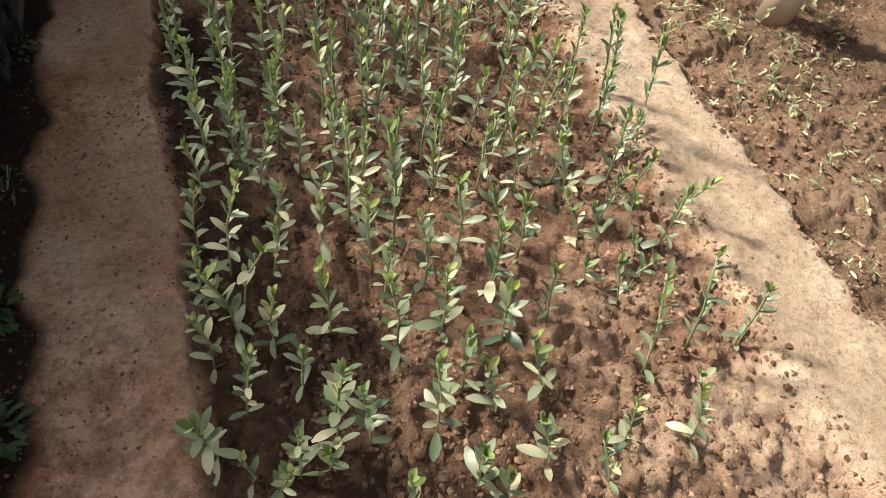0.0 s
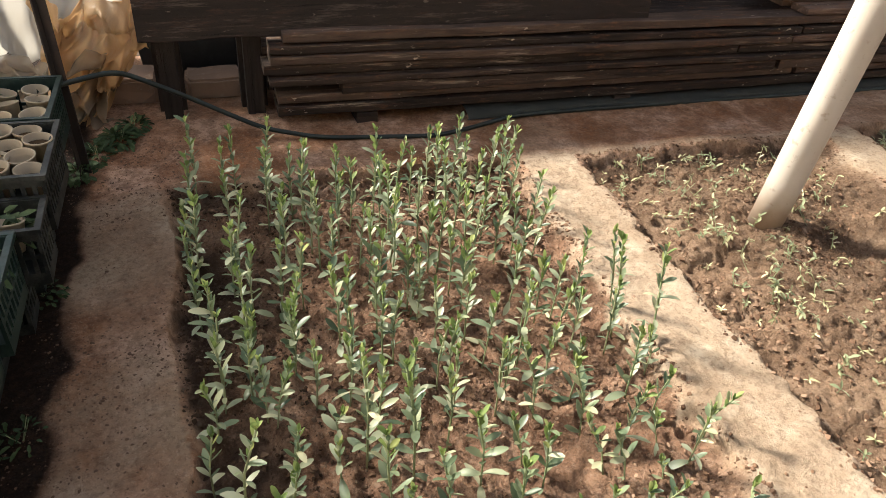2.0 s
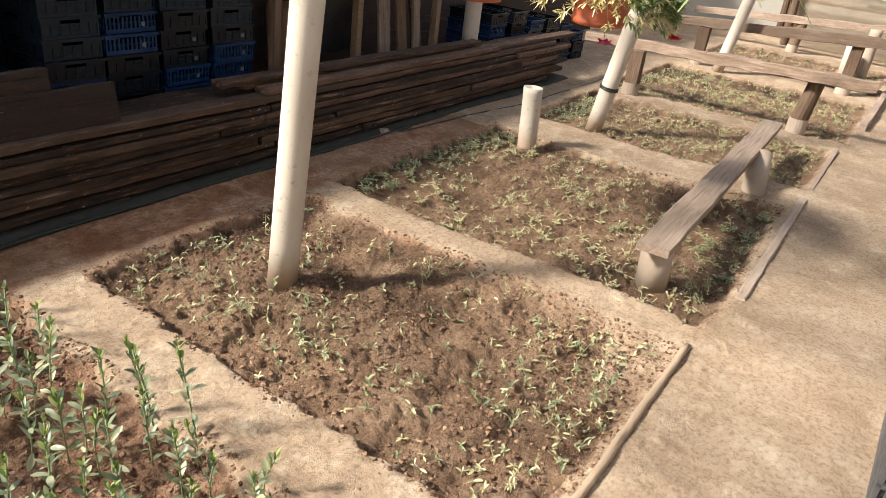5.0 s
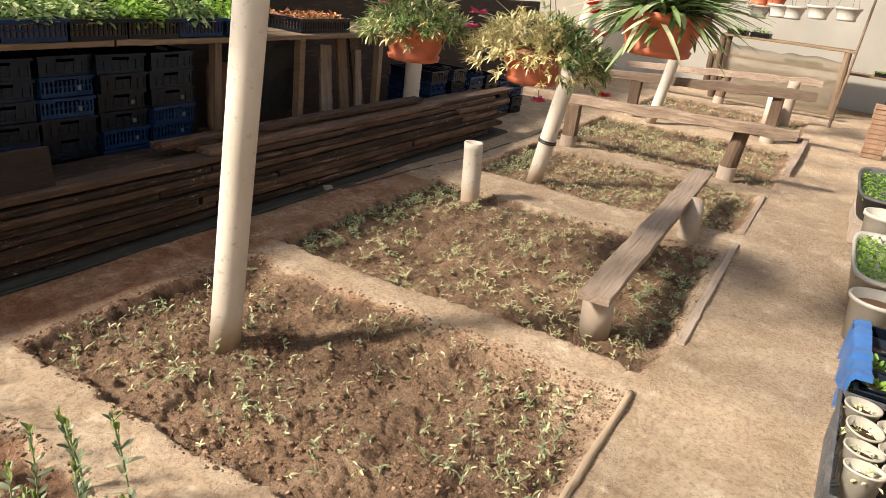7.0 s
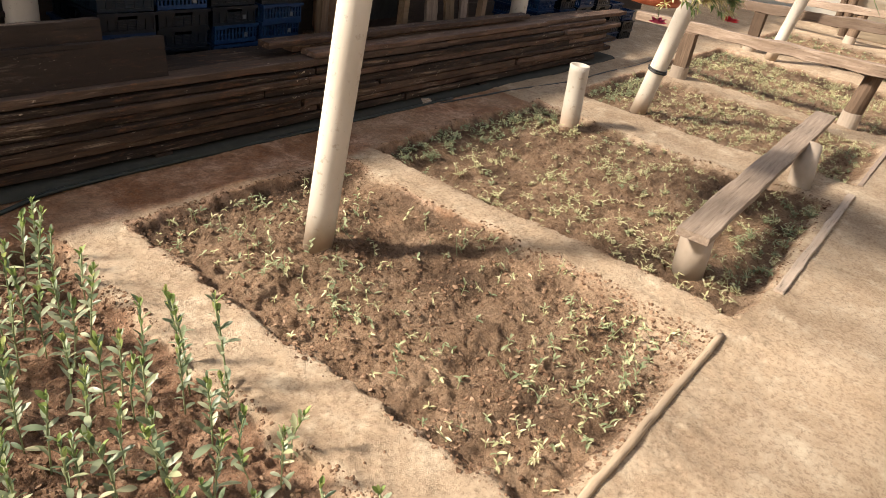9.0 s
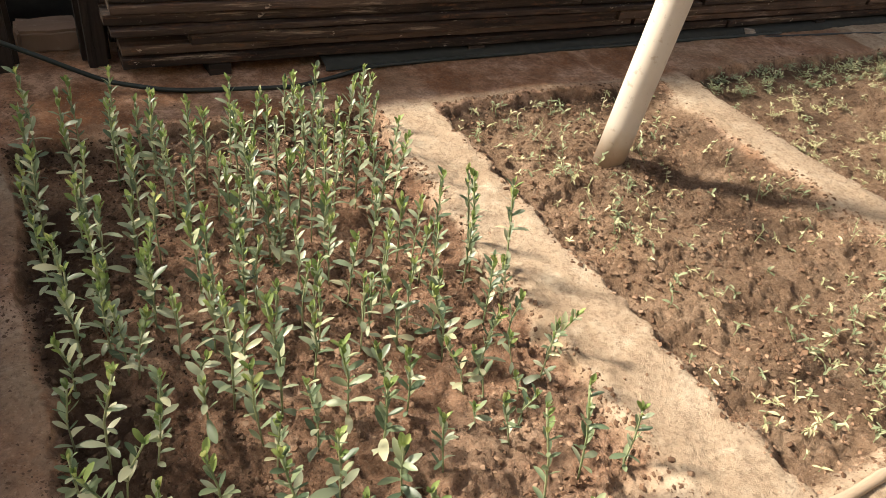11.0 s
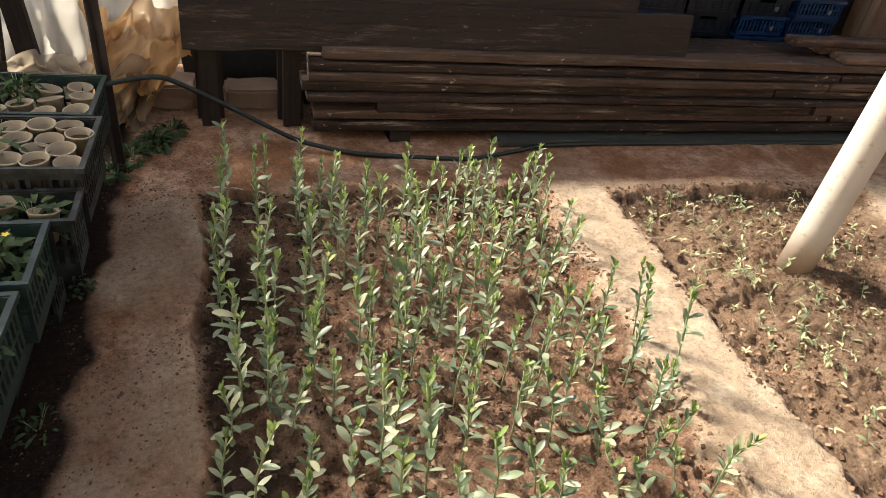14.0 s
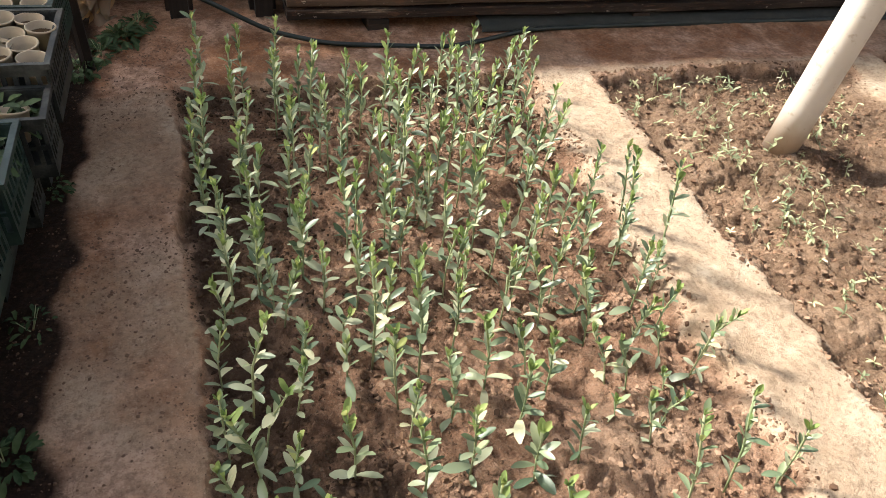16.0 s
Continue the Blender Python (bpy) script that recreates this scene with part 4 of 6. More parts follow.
seedling(0.78, 2.39, 0.29, 0.00, 0.00)
seedling(-0.30, 2.12, 0.28, 0.00, 0.00)
seedling(-0.21, 2.18, 0.28, 0.00, 0.00)
seedling(-0.08, 2.29, 0.29, 0.00, 0.00)
seedling(-0.01, 2.28, 0.29, 0.00, 0.00)
seedling(0.11, 2.15, 0.28, 0.00, 0.00)
seedling(0.20, 2.12, 0.28, 0.00, 0.00)
seedling(0.25, 2.27, 0.29, 0.00, 0.00)
seedling(0.33, 2.22, 0.28, 0.00, 0.00)
seedling(0.35, 2.17, 0.28, 0.00, 0.00)
seedling(0.34, 2.21, 0.28, 0.00, 0.00)
seedling(0.51, 2.18, 0.28, 0.00, 0.00)
seedling(0.66, 2.13, 0.28, 0.00, 0.00)
seedling(-0.29, 2.00, 0.27, 0.00, 0.00)
seedling(-0.29, 1.91, 0.26, 0.00, 0.00)
seedling(-0.21, 1.92, 0.26, 0.00, 0.00)
seedling(-0.20, 2.01, 0.27, 0.00, 0.00)
seedling(-0.20, 1.99, 0.27, 0.00, 0.00)
seedling(-0.08, 2.02, 0.27, 0.00, 0.00)
seedling(-0.08, 2.00, 0.27, 0.00, 0.00)
seedling(0.08, 1.97, 0.27, 0.00, 0.00)
seedling(0.22, 1.99, 0.27, 0.00, 0.00)
seedling(0.19, 2.01, 0.27, 0.00, 0.00)
seedling(0.35, 2.00, 0.27, 0.00, 0.00)
seedling(0.47, 2.03, 0.27, 0.00, 0.00)
seedling(0.65, 2.00, 0.27, 0.00, 0.00)
seedling(0.74, 2.07, 0.27, 0.00, 0.00)
seedling(0.77, 1.95, 0.26, 0.00, 0.00)
seedling(0.80, 2.07, 0.27, 0.00, 0.00)
seedling(0.96, 1.93, 0.40, -0.04, 0.03)
seedling(1.01, 2.04, 0.30, -0.04, 0.03)
seedling(-0.16, 1.79, 0.22, 0.03, -0.00)
seedling(-0.18, 1.86, 0.26, 0.00, 0.00)
seedling(-0.04, 1.87, 0.26, 0.00, 0.00)
seedling(0.00, 1.75, 0.09, -0.00, 0.00)
seedling(0.05, 1.84, 0.26, 0.00, 0.00)
seedling(0.37, 1.88, 0.26, 0.00, 0.00)
seedling(0.32, 1.86, 0.26, 0.00, 0.00)
seedling(0.45, 1.71, 0.29, -0.02, 0.01)
seedling(0.50, 1.77, 0.25, 0.00, 0.00)
seedling(0.63, 1.76, 0.25, 0.00, 0.00)
seedling(0.70, 1.72, 0.25, 0.00, 0.00)
seedling(0.77, 1.88, 0.26, 0.00, 0.00)
seedling(0.98, 1.75, 0.19, -0.02, 0.01)
seedling(1.03, 1.82, 0.36, -0.03, 0.03)
seedling(-0.27, 1.53, 0.35, 0.04, -0.00)
seedling(-0.14, 1.63, 0.20, 0.01, -0.00)
seedling(-0.03, 1.55, 0.19, -0.01, 0.00)
seedling(0.05, 1.63, 0.43, -0.02, 0.01)
seedling(0.16, 1.56, 0.43, -0.03, 0.01)
seedling(0.28, 1.64, 0.31, -0.01, 0.00)
seedling(0.46, 1.53, 0.19, -0.04, 0.02)
seedling(0.56, 1.68, 0.27, -0.05, 0.03)
seedling(0.67, 1.59, 0.28, -0.05, 0.04)
seedling(-0.27, 1.35, 0.26, -0.06, -0.00)
seedling(-0.25, 1.44, 0.21, 0.05, -0.00)
seedling(-0.06, 1.32, 0.25, -0.02, 0.00)
seedling(0.08, 1.47, 0.28, -0.03, 0.01)
seedling(0.21, 1.42, 0.26, -0.03, 0.01)
seedling(0.31, 1.47, 0.28, -0.02, 0.01)
seedling(0.47, 1.43, 0.22, -0.02, 0.02)
seedling(0.64, 1.34, 0.06, -0.01, 0.01)
seedling(0.66, 1.44, 0.19, -0.07, 0.05)
seedling(0.71, 1.41, 0.16, -0.04, 0.04)
seedling(0.81, 1.38, 0.07, -0.01, 0.01)
seedling(0.85, 1.48, 0.10, -0.02, 0.02)
seedling(1.00, 1.47, 0.19, 0.01, -0.01)
seedling(-0.28, 1.15, 0.26, 0.02, 0.00)
seedling(-0.15, 1.19, 0.16, -0.00, 0.00)
seedling(0.08, 1.22, 0.31, -0.03, 0.02)
seedling(0.21, 1.10, 0.25, -0.01, 0.01)
seedling(0.35, 1.21, 0.20, -0.02, 0.01)
seedling(0.47, 1.22, 0.20, -0.02, 0.02)
seedling(0.69, 1.24, 0.15, -0.03, 0.03)
seedling(-0.35, 1.07, 0.20, -0.03, -0.01)
seedling(-0.29, 0.99, 0.11, 0.00, 0.00)
seedling(-0.23, 0.93, 0.18, 0.01, -0.00)
seedling(-0.19, 0.98, 0.24, 0.01, -0.00)
seedling(-0.13, 0.98, 0.11, 0.01, -0.00)
seedling(-0.10, 1.03, 0.33, -0.00, 0.00)
seedling(-0.03, 1.02, 0.23, -0.02, 0.01)
seedling(0.12, 1.01, 0.33, -0.04, 0.02)
seedling(0.27, 1.03, 0.20, -0.04, 0.03)
seedling(0.40, 1.06, 0.18, -0.06, 0.04)
seedling(0.67, 1.04, 0.35, -0.05, 0.06)
seedling(0.80, 1.07, 0.34, -0.04, 0.06)
seedling(0.95, 1.06, 0.23, -0.01, 0.02)
seedling(0.03, 0.86, 0.15, -0.02, 0.01)
seedling(0.17, 0.87, 0.20, -0.02, 0.01)
seedling(0.23, 0.82, 0.11, -0.02, 0.02)
seedling(0.33, 0.87, 0.19, -0.04, 0.04)
seedling(0.47, 0.81, 0.13, -0.03, 0.05)
seedling(0.53, 0.88, 0.18, -0.01, 0.02)
seedling(0.68, 0.84, 0.22, -0.03, 0.06)
# the crowded rows between them
tries = 0
while len(GROWN) < 176 and tries < 4000:
    tries += 1
    px, py = -0.32 + 0.133 * random.randrange(10) + rnd(-0.022, 0.022), rnd(1.25, 2.98)
    if all((px - gx0) ** 2 + (py - gy0) ** 2 > 0.084 ** 2 for gx0, gy0 in GROWN):
        seedling(px, py, 0.17 + 0.13 * min(1, (py - 0.8) / 2.0) + rnd(-0.05, 0.07), rnd(-0.02, 0.03), rnd(-0.02, 0.02))


def weed_mesh(name, n, size, spreadout, mat, stem=0.0):
    bm = bmesh.new()
    for i in range(n):
        a, up = rnd(0, 6.28), rnd(0.1, 0.9)
        base = Vector((rnd(-1, 1), rnd(-1, 1), 0)) * spreadout
        base.z = 0.004 + stem * random.random()
        out = Vector((math.cos(a), math.sin(a), up))
        if stem and random.random() < 0.5:
            rod(bm, (base.x * 0.3, base.y * 0.3, -0.01), base, 0.0014, 0.001, 4, False)
        blade(bm, base, out, (0, 0, 1), size * rnd(0.6, 1.2), size * rnd(0.26, 0.40), rnd(0.1, 0.5), 0.25, 3)
    me = bpy.data.meshes.new(name)
    for f in bm.faces:
        f.smooth = True
    bm.to_mesh(me)
    bm.free()
    me.materials.append(mat)
    return me


random.seed(23)
DRY = [weed_mesh("small_seedling", n, 0.026, 0.012, WEED, 0.02) for n in (5, 6, 7, 8, 5)]
COOL = [weed_mesh("small_seedling", n, 0.030, 0.012, WEED_COOL, 0.035) for n in (7, 9, 10)]
TUFT = [weed_mesh("small_seedling", n, 0.034, 0.025, WEED, 0.07) for n in (9, 11, 13)]


SMALL_DRY = [leaf_mesh("leaf", 1.0, w, c, 0.25, WEED) for w, c in ((0.34, 0.5), (0.42, 0.9), (0.30, 0.2))]
SMALL_COOL = [leaf_mesh("leaf", 1.0, w, c, 0.25, WEED_COOL) for w, c in ((0.32, 0.2), (0.40, 0.4))]


def small_seedlings(x0, x1, y0, y1, count, cool):
    made = 0
    while made < count:
        x, y = rnd(x0, x1), rnd(y0, y1)
        if value_noise(np.array([x * 4.0]), np.array([y * 4.0]))[0] < rnd(-0.5, 0.25):
            continue
        made += 1
        green = random.random() < cool(x, y)
        tall = random.random() < (0.4 if green else 0.30)
        t = thing("small_seedling", ("upright cool-green seedling in the soil" if tall else "low cool-green seedling rosette in the soil") if green else ("straggling pale seedling in dry soil" if tall else "wilted pale seedling in dry soil"), "seedling", pose(x, y, z_at(x, y), rnd(-8, 8), rnd(-8, 8), rnd(0, 360)), "small seedlings")
        h = rnd(0.035, 0.085) if tall else rnd(0.008, 0.025)
        bend = rnd(-0.02, 0.02) * (3.5 if tall else 1)
        bm = bmesh.new()
        rod(bm, (0, 0, -0.01), (bend, 0, h), 0.0018, 0.0013, 5)
        stem = part("stem", bm, STEM, t)
        for k in range(random.randint(5, 9) if tall else random.randint(3, 6)):
            s = random.random() if tall else rnd(0.5, 1)
            ob = new("leaf", random.choice(SMALL_COOL if green else SMALL_DRY))
            ob.parent = stem
            size = rnd(0.012, 0.027) * (1.25 if green else 1.0)
            ob.matrix_basis = Matrix.Translation((bend * s, 0, h * s)) @ pose(0, 0, 0, 0, 0, k * 140 + rnd(-30, 30)) @ pose(0, 0, 0, rnd(-30, 30), -rnd(-10, 70), 0) @ Matrix.Diagonal((size, size, size, 1))


small_seedlings(1.42, 2.72, 0.80, 2.98, 375, lambda x, y: 0.6 if y > 2.75 else 0.34)


def seedling_carpet(x0, x1, y0, y1, count, label, cool=0.2):
    sources = {}
    for me in DRY + COOL + TUFT:
        sources[me.name] = (np.array([v.co[:] for v in me.vertices]), [tuple(p.vertices) for p in me.polygons])
    for group, mat, share in ((DRY + TUFT[:1], WEED, 1 - cool), (COOL, WEED_COOL, cool)):
        verts, faces, o = [], [], 0
        want = int(count * share)
        while want > 0:
            x, y = rnd(x0, x1), rnd(y0, y1)
            edge = y > y1 - 0.25 or y < y0 + 0.15
            if mat is WEED and value_noise(np.array([x * 3.0]), np.array([y * 3.0]))[0] < rnd(-0.5, 0.2):
                continue
            if mat is WEED_COOL and not edge and random.random() < 0.75:
                continue
            co, fs = sources[random.choice(group).name]
            a, k = rnd(0, 6.28), rnd(0.65, 1.15)
            c, s = math.cos(a) * k, math.sin(a) * k
            z = z_at(x, y)
            verts += np.stack([x + co[:, 0] * c - co[:, 1] * s, y + co[:, 0] * s + co[:, 1] * c, z + co[:, 2] * k], 1).tolist()
            faces += [tuple(i + o for i in f) for f in fs]
            o += len(co)
            want -= 1
        me = bpy.data.meshes.new("seedling_carpet")
        me.from_pydata(verts, [], faces)
        me.materials.append(mat)
        tagged(new("seedling_carpet", me), label, "seedlings", kind="stuff")


seedling_carpet(3.08, 5.05, 0.74, 3.02, 560, "many small pale seedlings dotting the soil bed", 0.05)
seedling_carpet(5.76, 7.2, 0.74, 3.0, 640, "many small seedlings covering the soil bed", 0.08)
seedling_carpet(7.7, 9.9, 0.66, 3.05, 1050, "dense rows of small green seedlings", 0.10)
seedling_carpet(3.08, 5.05, 2.80, 3.06, 130, "band of greener seedlings along the bed edge", 0.85)
seedling_carpet(5.76, 7.2, 2.78, 3.04, 90, "band of greener seedlings along the bed edge", 0.85)
seedling_carpet(3.5, 5.0, 0.74, 0.98, 60, "band of greener seedlings along the bed edge", 0.85)
seedling_carpet(10.8, 13.1, 0.66, 3.1, 600, "distant green seedlings in the soil bed", 0.4)


# ---- crates and pots ----
def crate_wall(bm, length, h, gap, thick, at_y, swap, pitch, handle=False):
    """A slotted crate side: bands above and below with upright slats between."""
    def put(a, b, z0, z1, dt=0.0):
        if swap:
            box(bm, at_y - thick / 2 - dt, at_y + thick / 2 + dt, a, b, z0, z1)
        else:
            box(bm, a, b, at_y - thick / 2 - dt, at_y + thick / 2 + dt, z0, z1)
    low, high = h * 0.22, h * 0.80
    put(-length / 2, length / 2, 0, low)
    if handle:
        put(-length / 2, -0.07, high, h)
        put(0.07, length / 2, high, h)
        put(-0.07, 0.07, high + h * 0.13, h)
    else:
        put(-length / 2, length / 2, high, h)
    n = max(4, int(length / pitch))
    for i in range(n + 1):
        c = -length / 2 + length * i / n
        w = gap * (1.6 if i in (0, n) else 1.0)
        put(max(-length / 2, c - w), min(length / 2, c + w), low, high)
    put(-length / 2, length / 2, h * 0.48, h * 0.54)


def solid_wall(bm, length, h, at_y, swap, out):
    """A closed crate side: a recessed panel in a frame, thin ribs, and a hand slot near the top."""
    def put(a, b, z0, z1, t0, t1):
        lo, hi = sorted((at_y + out * t0, at_y + out * t1))
        if swap:
            box(bm, lo, hi, a, b, z0, z1)
        else:
            box(bm, a, b, lo, hi, z0, z1)
    L = length / 2
    put(-L, L, 0, h * 0.16, -0.004, 0.004)
    put(-L, -0.055, h * 0.70, h, -0.004, 0.004)
    put(0.055, L, h * 0.70, h, -0.004, 0.004)
    put(-0.055, 0.055, h * 0.90, h, -0.004, 0.004)
    put(-L, L, h * 0.16, h * 0.70, -0.004, -0.001)
    for k in range(7):
        c = -L + 2 * L * k / 6
        w = 0.012 if k in (0, 6) else 0.004
        put(max(-L, c - w), min(L, c + w), h * 0.16, h * 0.70, -0.001, 0.004)
    for k in range(6):
        put(-L * 0.45, L * 0.45, h * (0.20 + 0.08 * k), h * (0.20 + 0.08 * k) + 0.003, -0.001, 0.002)


def crate(w, d, h, mat, label, at, group="plastic crates", pitch=0.03, plate=False, solid=False):
    """A stackable slotted plastic crate, w across x and d across y, standing on its base."""
    t = thing("plastic_crate", label, "crate", at, group)
    bm = bmesh.new()
    box(bm, -w / 2 + 0.006, w / 2 - 0.006, -d / 2 + 0.006, d / 2 - 0.006, 0.004, 0.012)
    part("base", bm, mat, t)
    front = None
    for at_y, length, swap in ((-d / 2 + 0.004, w, False), (d / 2 - 0.004, w, False), (-w / 2 + 0.004, d - 0.014, True), (w / 2 - 0.004, d - 0.014, True)):
        bm = bmesh.new()
        if solid:
            solid_wall(bm, length, h, at_y, swap, 1 if at_y > 0 else -1)
        else:
            crate_wall(bm, length, h, 0.006, 0.007, at_y, swap, pitch, handle=length < 0.45)
        side = part("side", bm, mat, t)
        front = side if at_y == -d / 2 + 0.004 else front
    bm = bmesh.new()
    o = 0.011
    for x0, x1, y0, y1 in ((-w / 2 - o, w / 2 + o, -d / 2 - o, -d / 2 + 0.004), (-w / 2 - o, w / 2 + o, d / 2 - 0.004, d / 2 + o), (-w / 2 - o, -w / 2 + 0.004, -d / 2 + 0.0045, d / 2 - 0.0045), (w / 2 - 0.004, w / 2 + o, -d / 2 + 0.0045, d / 2 - 0.0045)):
        box(bm, x0, x1, y0, y1, h - 0.012, h + 0.004)
    part("rim", bm, mat, t)
    if plate:
        bm = bmesh.new()
        box(bm, 0.06, 0.085, -d / 2 - 0.0045, -d / 2 + 0.0, h * 0.30, h * 0.52)
        part("label_plate", bm, LABEL, front, "pale unreadable printed plate")
    return t


random.seed(31)
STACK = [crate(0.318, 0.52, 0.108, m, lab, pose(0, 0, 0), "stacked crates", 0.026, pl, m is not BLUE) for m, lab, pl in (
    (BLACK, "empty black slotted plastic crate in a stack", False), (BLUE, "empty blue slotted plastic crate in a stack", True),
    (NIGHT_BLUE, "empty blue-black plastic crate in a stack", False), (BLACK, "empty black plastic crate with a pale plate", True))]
first = {}


def place_crate(k, x, y, z, turn):
    if k not in first:
        first[k] = True
        STACK[k].matrix_basis = pose(x, y, z, 0, 0, turn)
    else:
        copy_thing(STACK[k], pose(x, y, z, 0, 0, turn))


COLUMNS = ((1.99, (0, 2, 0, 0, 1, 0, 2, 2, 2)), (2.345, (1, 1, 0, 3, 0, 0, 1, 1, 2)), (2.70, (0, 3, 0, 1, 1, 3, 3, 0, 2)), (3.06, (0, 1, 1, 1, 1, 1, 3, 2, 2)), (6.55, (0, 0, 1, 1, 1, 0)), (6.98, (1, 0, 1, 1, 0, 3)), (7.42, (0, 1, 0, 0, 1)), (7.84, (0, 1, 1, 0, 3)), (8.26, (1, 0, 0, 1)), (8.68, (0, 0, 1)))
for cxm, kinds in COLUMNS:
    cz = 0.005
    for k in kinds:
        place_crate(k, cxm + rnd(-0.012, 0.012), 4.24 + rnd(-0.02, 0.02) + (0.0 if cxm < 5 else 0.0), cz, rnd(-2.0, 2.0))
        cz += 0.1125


def shelf_unit():
    t = thing("potting_shelf", "rough timber potting shelf along the greenhouse side", "shelf", pose(0, 3.92, 0))
    for k, (x0, x1) in enumerate(((1.05, 2.62), (2.625, 4.05), (4.055, 5.75))):
        for j in range(4):
            ob = part("shelf_board", board_mesh(x1 - x0, 0.20, 0.035, 400 + k * 7 + j), SHELF_WOOD, t)
            ob.matrix_basis = pose(x0, 0.10 + 0.215 * j, 1.085 + 0.002 * j)
    for x in (1.25, 3.42, 4.28, 5.35):
        bm = bmesh.new()
        box(bm, x - 0.03, x + 0.03, 0.02, 0.08, -0.01, 1.065)
        part("post", bm, SHELF_WOOD if x == 4.28 else BROWN_WOOD_Z, t)
    bm = bmesh.new()
    box(bm, 1.1, 5.7, 0.45, 0.50, 1.0, 1.062)
    part("beam", bm, BROWN_WOOD_Z, t)


shelf_unit()


def lean_board(x, y, w, h, mat, label, tilt, roll, seed):
    ob = tagged(part("leaning_board", board_mesh(h, w, 0.03, seed), mat), label, "board", "leaning boards")
    ob.matrix_basis = Matrix.Translation((x, y, 0.0)) @ Matrix.Rotation(radians(roll), 4, "Y") @ Matrix.Rotation(radians(tilt), 4, "X") @ Matrix.Rotation(-math.pi / 2, 4, "Y") @ Matrix.Rotation(math.pi / 2, 4, "X")


lean_board(5.05, 4.25, 0.16, 0.95, GREY_WOOD_X, "greyed board leaning under the shelf", -8, 3, 501)
lean_board(5.28, 4.2, 0.13, 1.0, SHELF_WOOD, "brown board leaning under the shelf", -7, -2, 502)
lean_board(5.48, 4.22, 0.10, 0.9, GREY_WOOD_X, "narrow greyed board leaning under the shelf", -8, 4, 503)
lean_board(5.66, 4.3, 0.14, 1.0, BROWN_WOOD_Z, "dark brown board leaning under the shelf", -9, -3, 504)
bm = bmesh.new()
box(bm, 4.3, 4.95, 4.6, 4.62, 0.34, 0.98)
bmesh.ops.subdivide_edges(bm, edges=bm.edges[:], cuts=6, use_grid_fill=True)
ragged(bm, 0.02, 5)
tagged(part("black_sheet", bm, CABLE), "black plastic sheet hung under the shelf", "plastic sheet")
bm = bmesh.new()
lathe(bm, [(0.16, 0.0), (0.17, 0.05), (0.175, 0.45), (0.165, 0.5), (0.15, 0.5), (0.15, 0.1)], 24)
ob = tagged(part("rusty_drum", bm, BRICK, smooth=True), "rusty brown metal drum under the shelf", "drum")
ob.matrix_basis = pose(4.02, 4.45, 0.3)
block("timber_block", 4.02, 4.45, 0.36, 0.36, 0.31, BROWN_WOOD_Z, "dark timber block carrying the drum", "block")
for wx in (-0.05, 0.45, 0.95, 1.3):
    bm = bmesh.new()
    box(bm, -0.045, 0.045, -0.04, 0.04, -0.01, 1.6)
    ragged(bm, 0.008, 6)
    ob = tagged(part("timber_post", bm, BROWN_WOOD_Z), "dark timber post behind the wide planks", "post", "timber posts")
    ob.matrix_basis = pose(wx, 4.5 + 0.1 * math.sin(wx * 9), 0)
# Added dark wall: stands in for the darkness behind shelf and crates.
slab("wall_boards", -0.4, 11.5, 5.0, 5.04, 0, 1.35, WIDE_WOOD, "dark backing wall added for the gloom behind the shelf", "wall")
bm = bmesh.new()
tube(bm, wavy_line([(0.3, 4.3, 0.72), (0.6, 4.25, 0.70), (0.95, 4.3, 0.66), (1.3, 4.32, 0.665)], 8), 0.022, 8)
tagged(part("bent_pipe", bm, GREY_PLASTIC, smooth=True), "dusty grey plastic pipe lying on a ledge", "pipe")
ob = tagged(part("ledge_board", board_mesh(1.7, 0.22, 0.03, 620), WIDE_WOOD), "dark ledge board behind the wide planks", "board")
ob.matrix_basis = pose(-0.1, 4.36, 0.63)


def bush(bm, cx, cy, cz, rx, ry, rz, count, length, width, curl=0.2, droop=0.0):
    for _ in range(count):
        a, u = rnd(0, 6.283), random.random()
        rr = math.sqrt(random.random())
        p = Vector((cx + rx * rr * math.cos(a), cy + ry * rr * math.sin(a), cz + rz * u * (1 - 0.6 * rr)))
        out = Vector((math.cos(a) * rr + rnd(-0.5, 0.5), math.sin(a) * rr + rnd(-0.5, 0.5), rnd(0.0, 1.0) - droop * rr))
        blade(bm, p, out, (0, 0, 1), length * rnd(0.6, 1.3), width * rnd(0.7, 1.3), rnd(0, 2 * curl), 0.25, 3)


def planted_crate(x, y, z, w, d, h, mat, leafmat, label, count, rz, turn=0.0, leaf=0.05, lw=0.02, droop=0.3):
    t = crate(w, d, h, mat, label, pose(x, y, z, 0, 0, turn), "planted crates")
    bm = bmesh.new()
    box(bm, -w / 2 + 0.01, w / 2 - 0.01, -d / 2 + 0.01, d / 2 - 0.01, 0.014, h * 0.75)
    ragged(bm, 0.004, 30)
    part("potting_soil", bm, CLOD, t, "dark potting soil")
    bm = bmesh.new()
    bush(bm, 0, 0, h * 0.75, w * 0.5, d * 0.5, rz, count, leaf, lw, 0.3, droop)
    tagged(part("foliage", bm, leafmat, t, "crowded green leaves", True), kind="stuff")
    return t


random.seed(41)
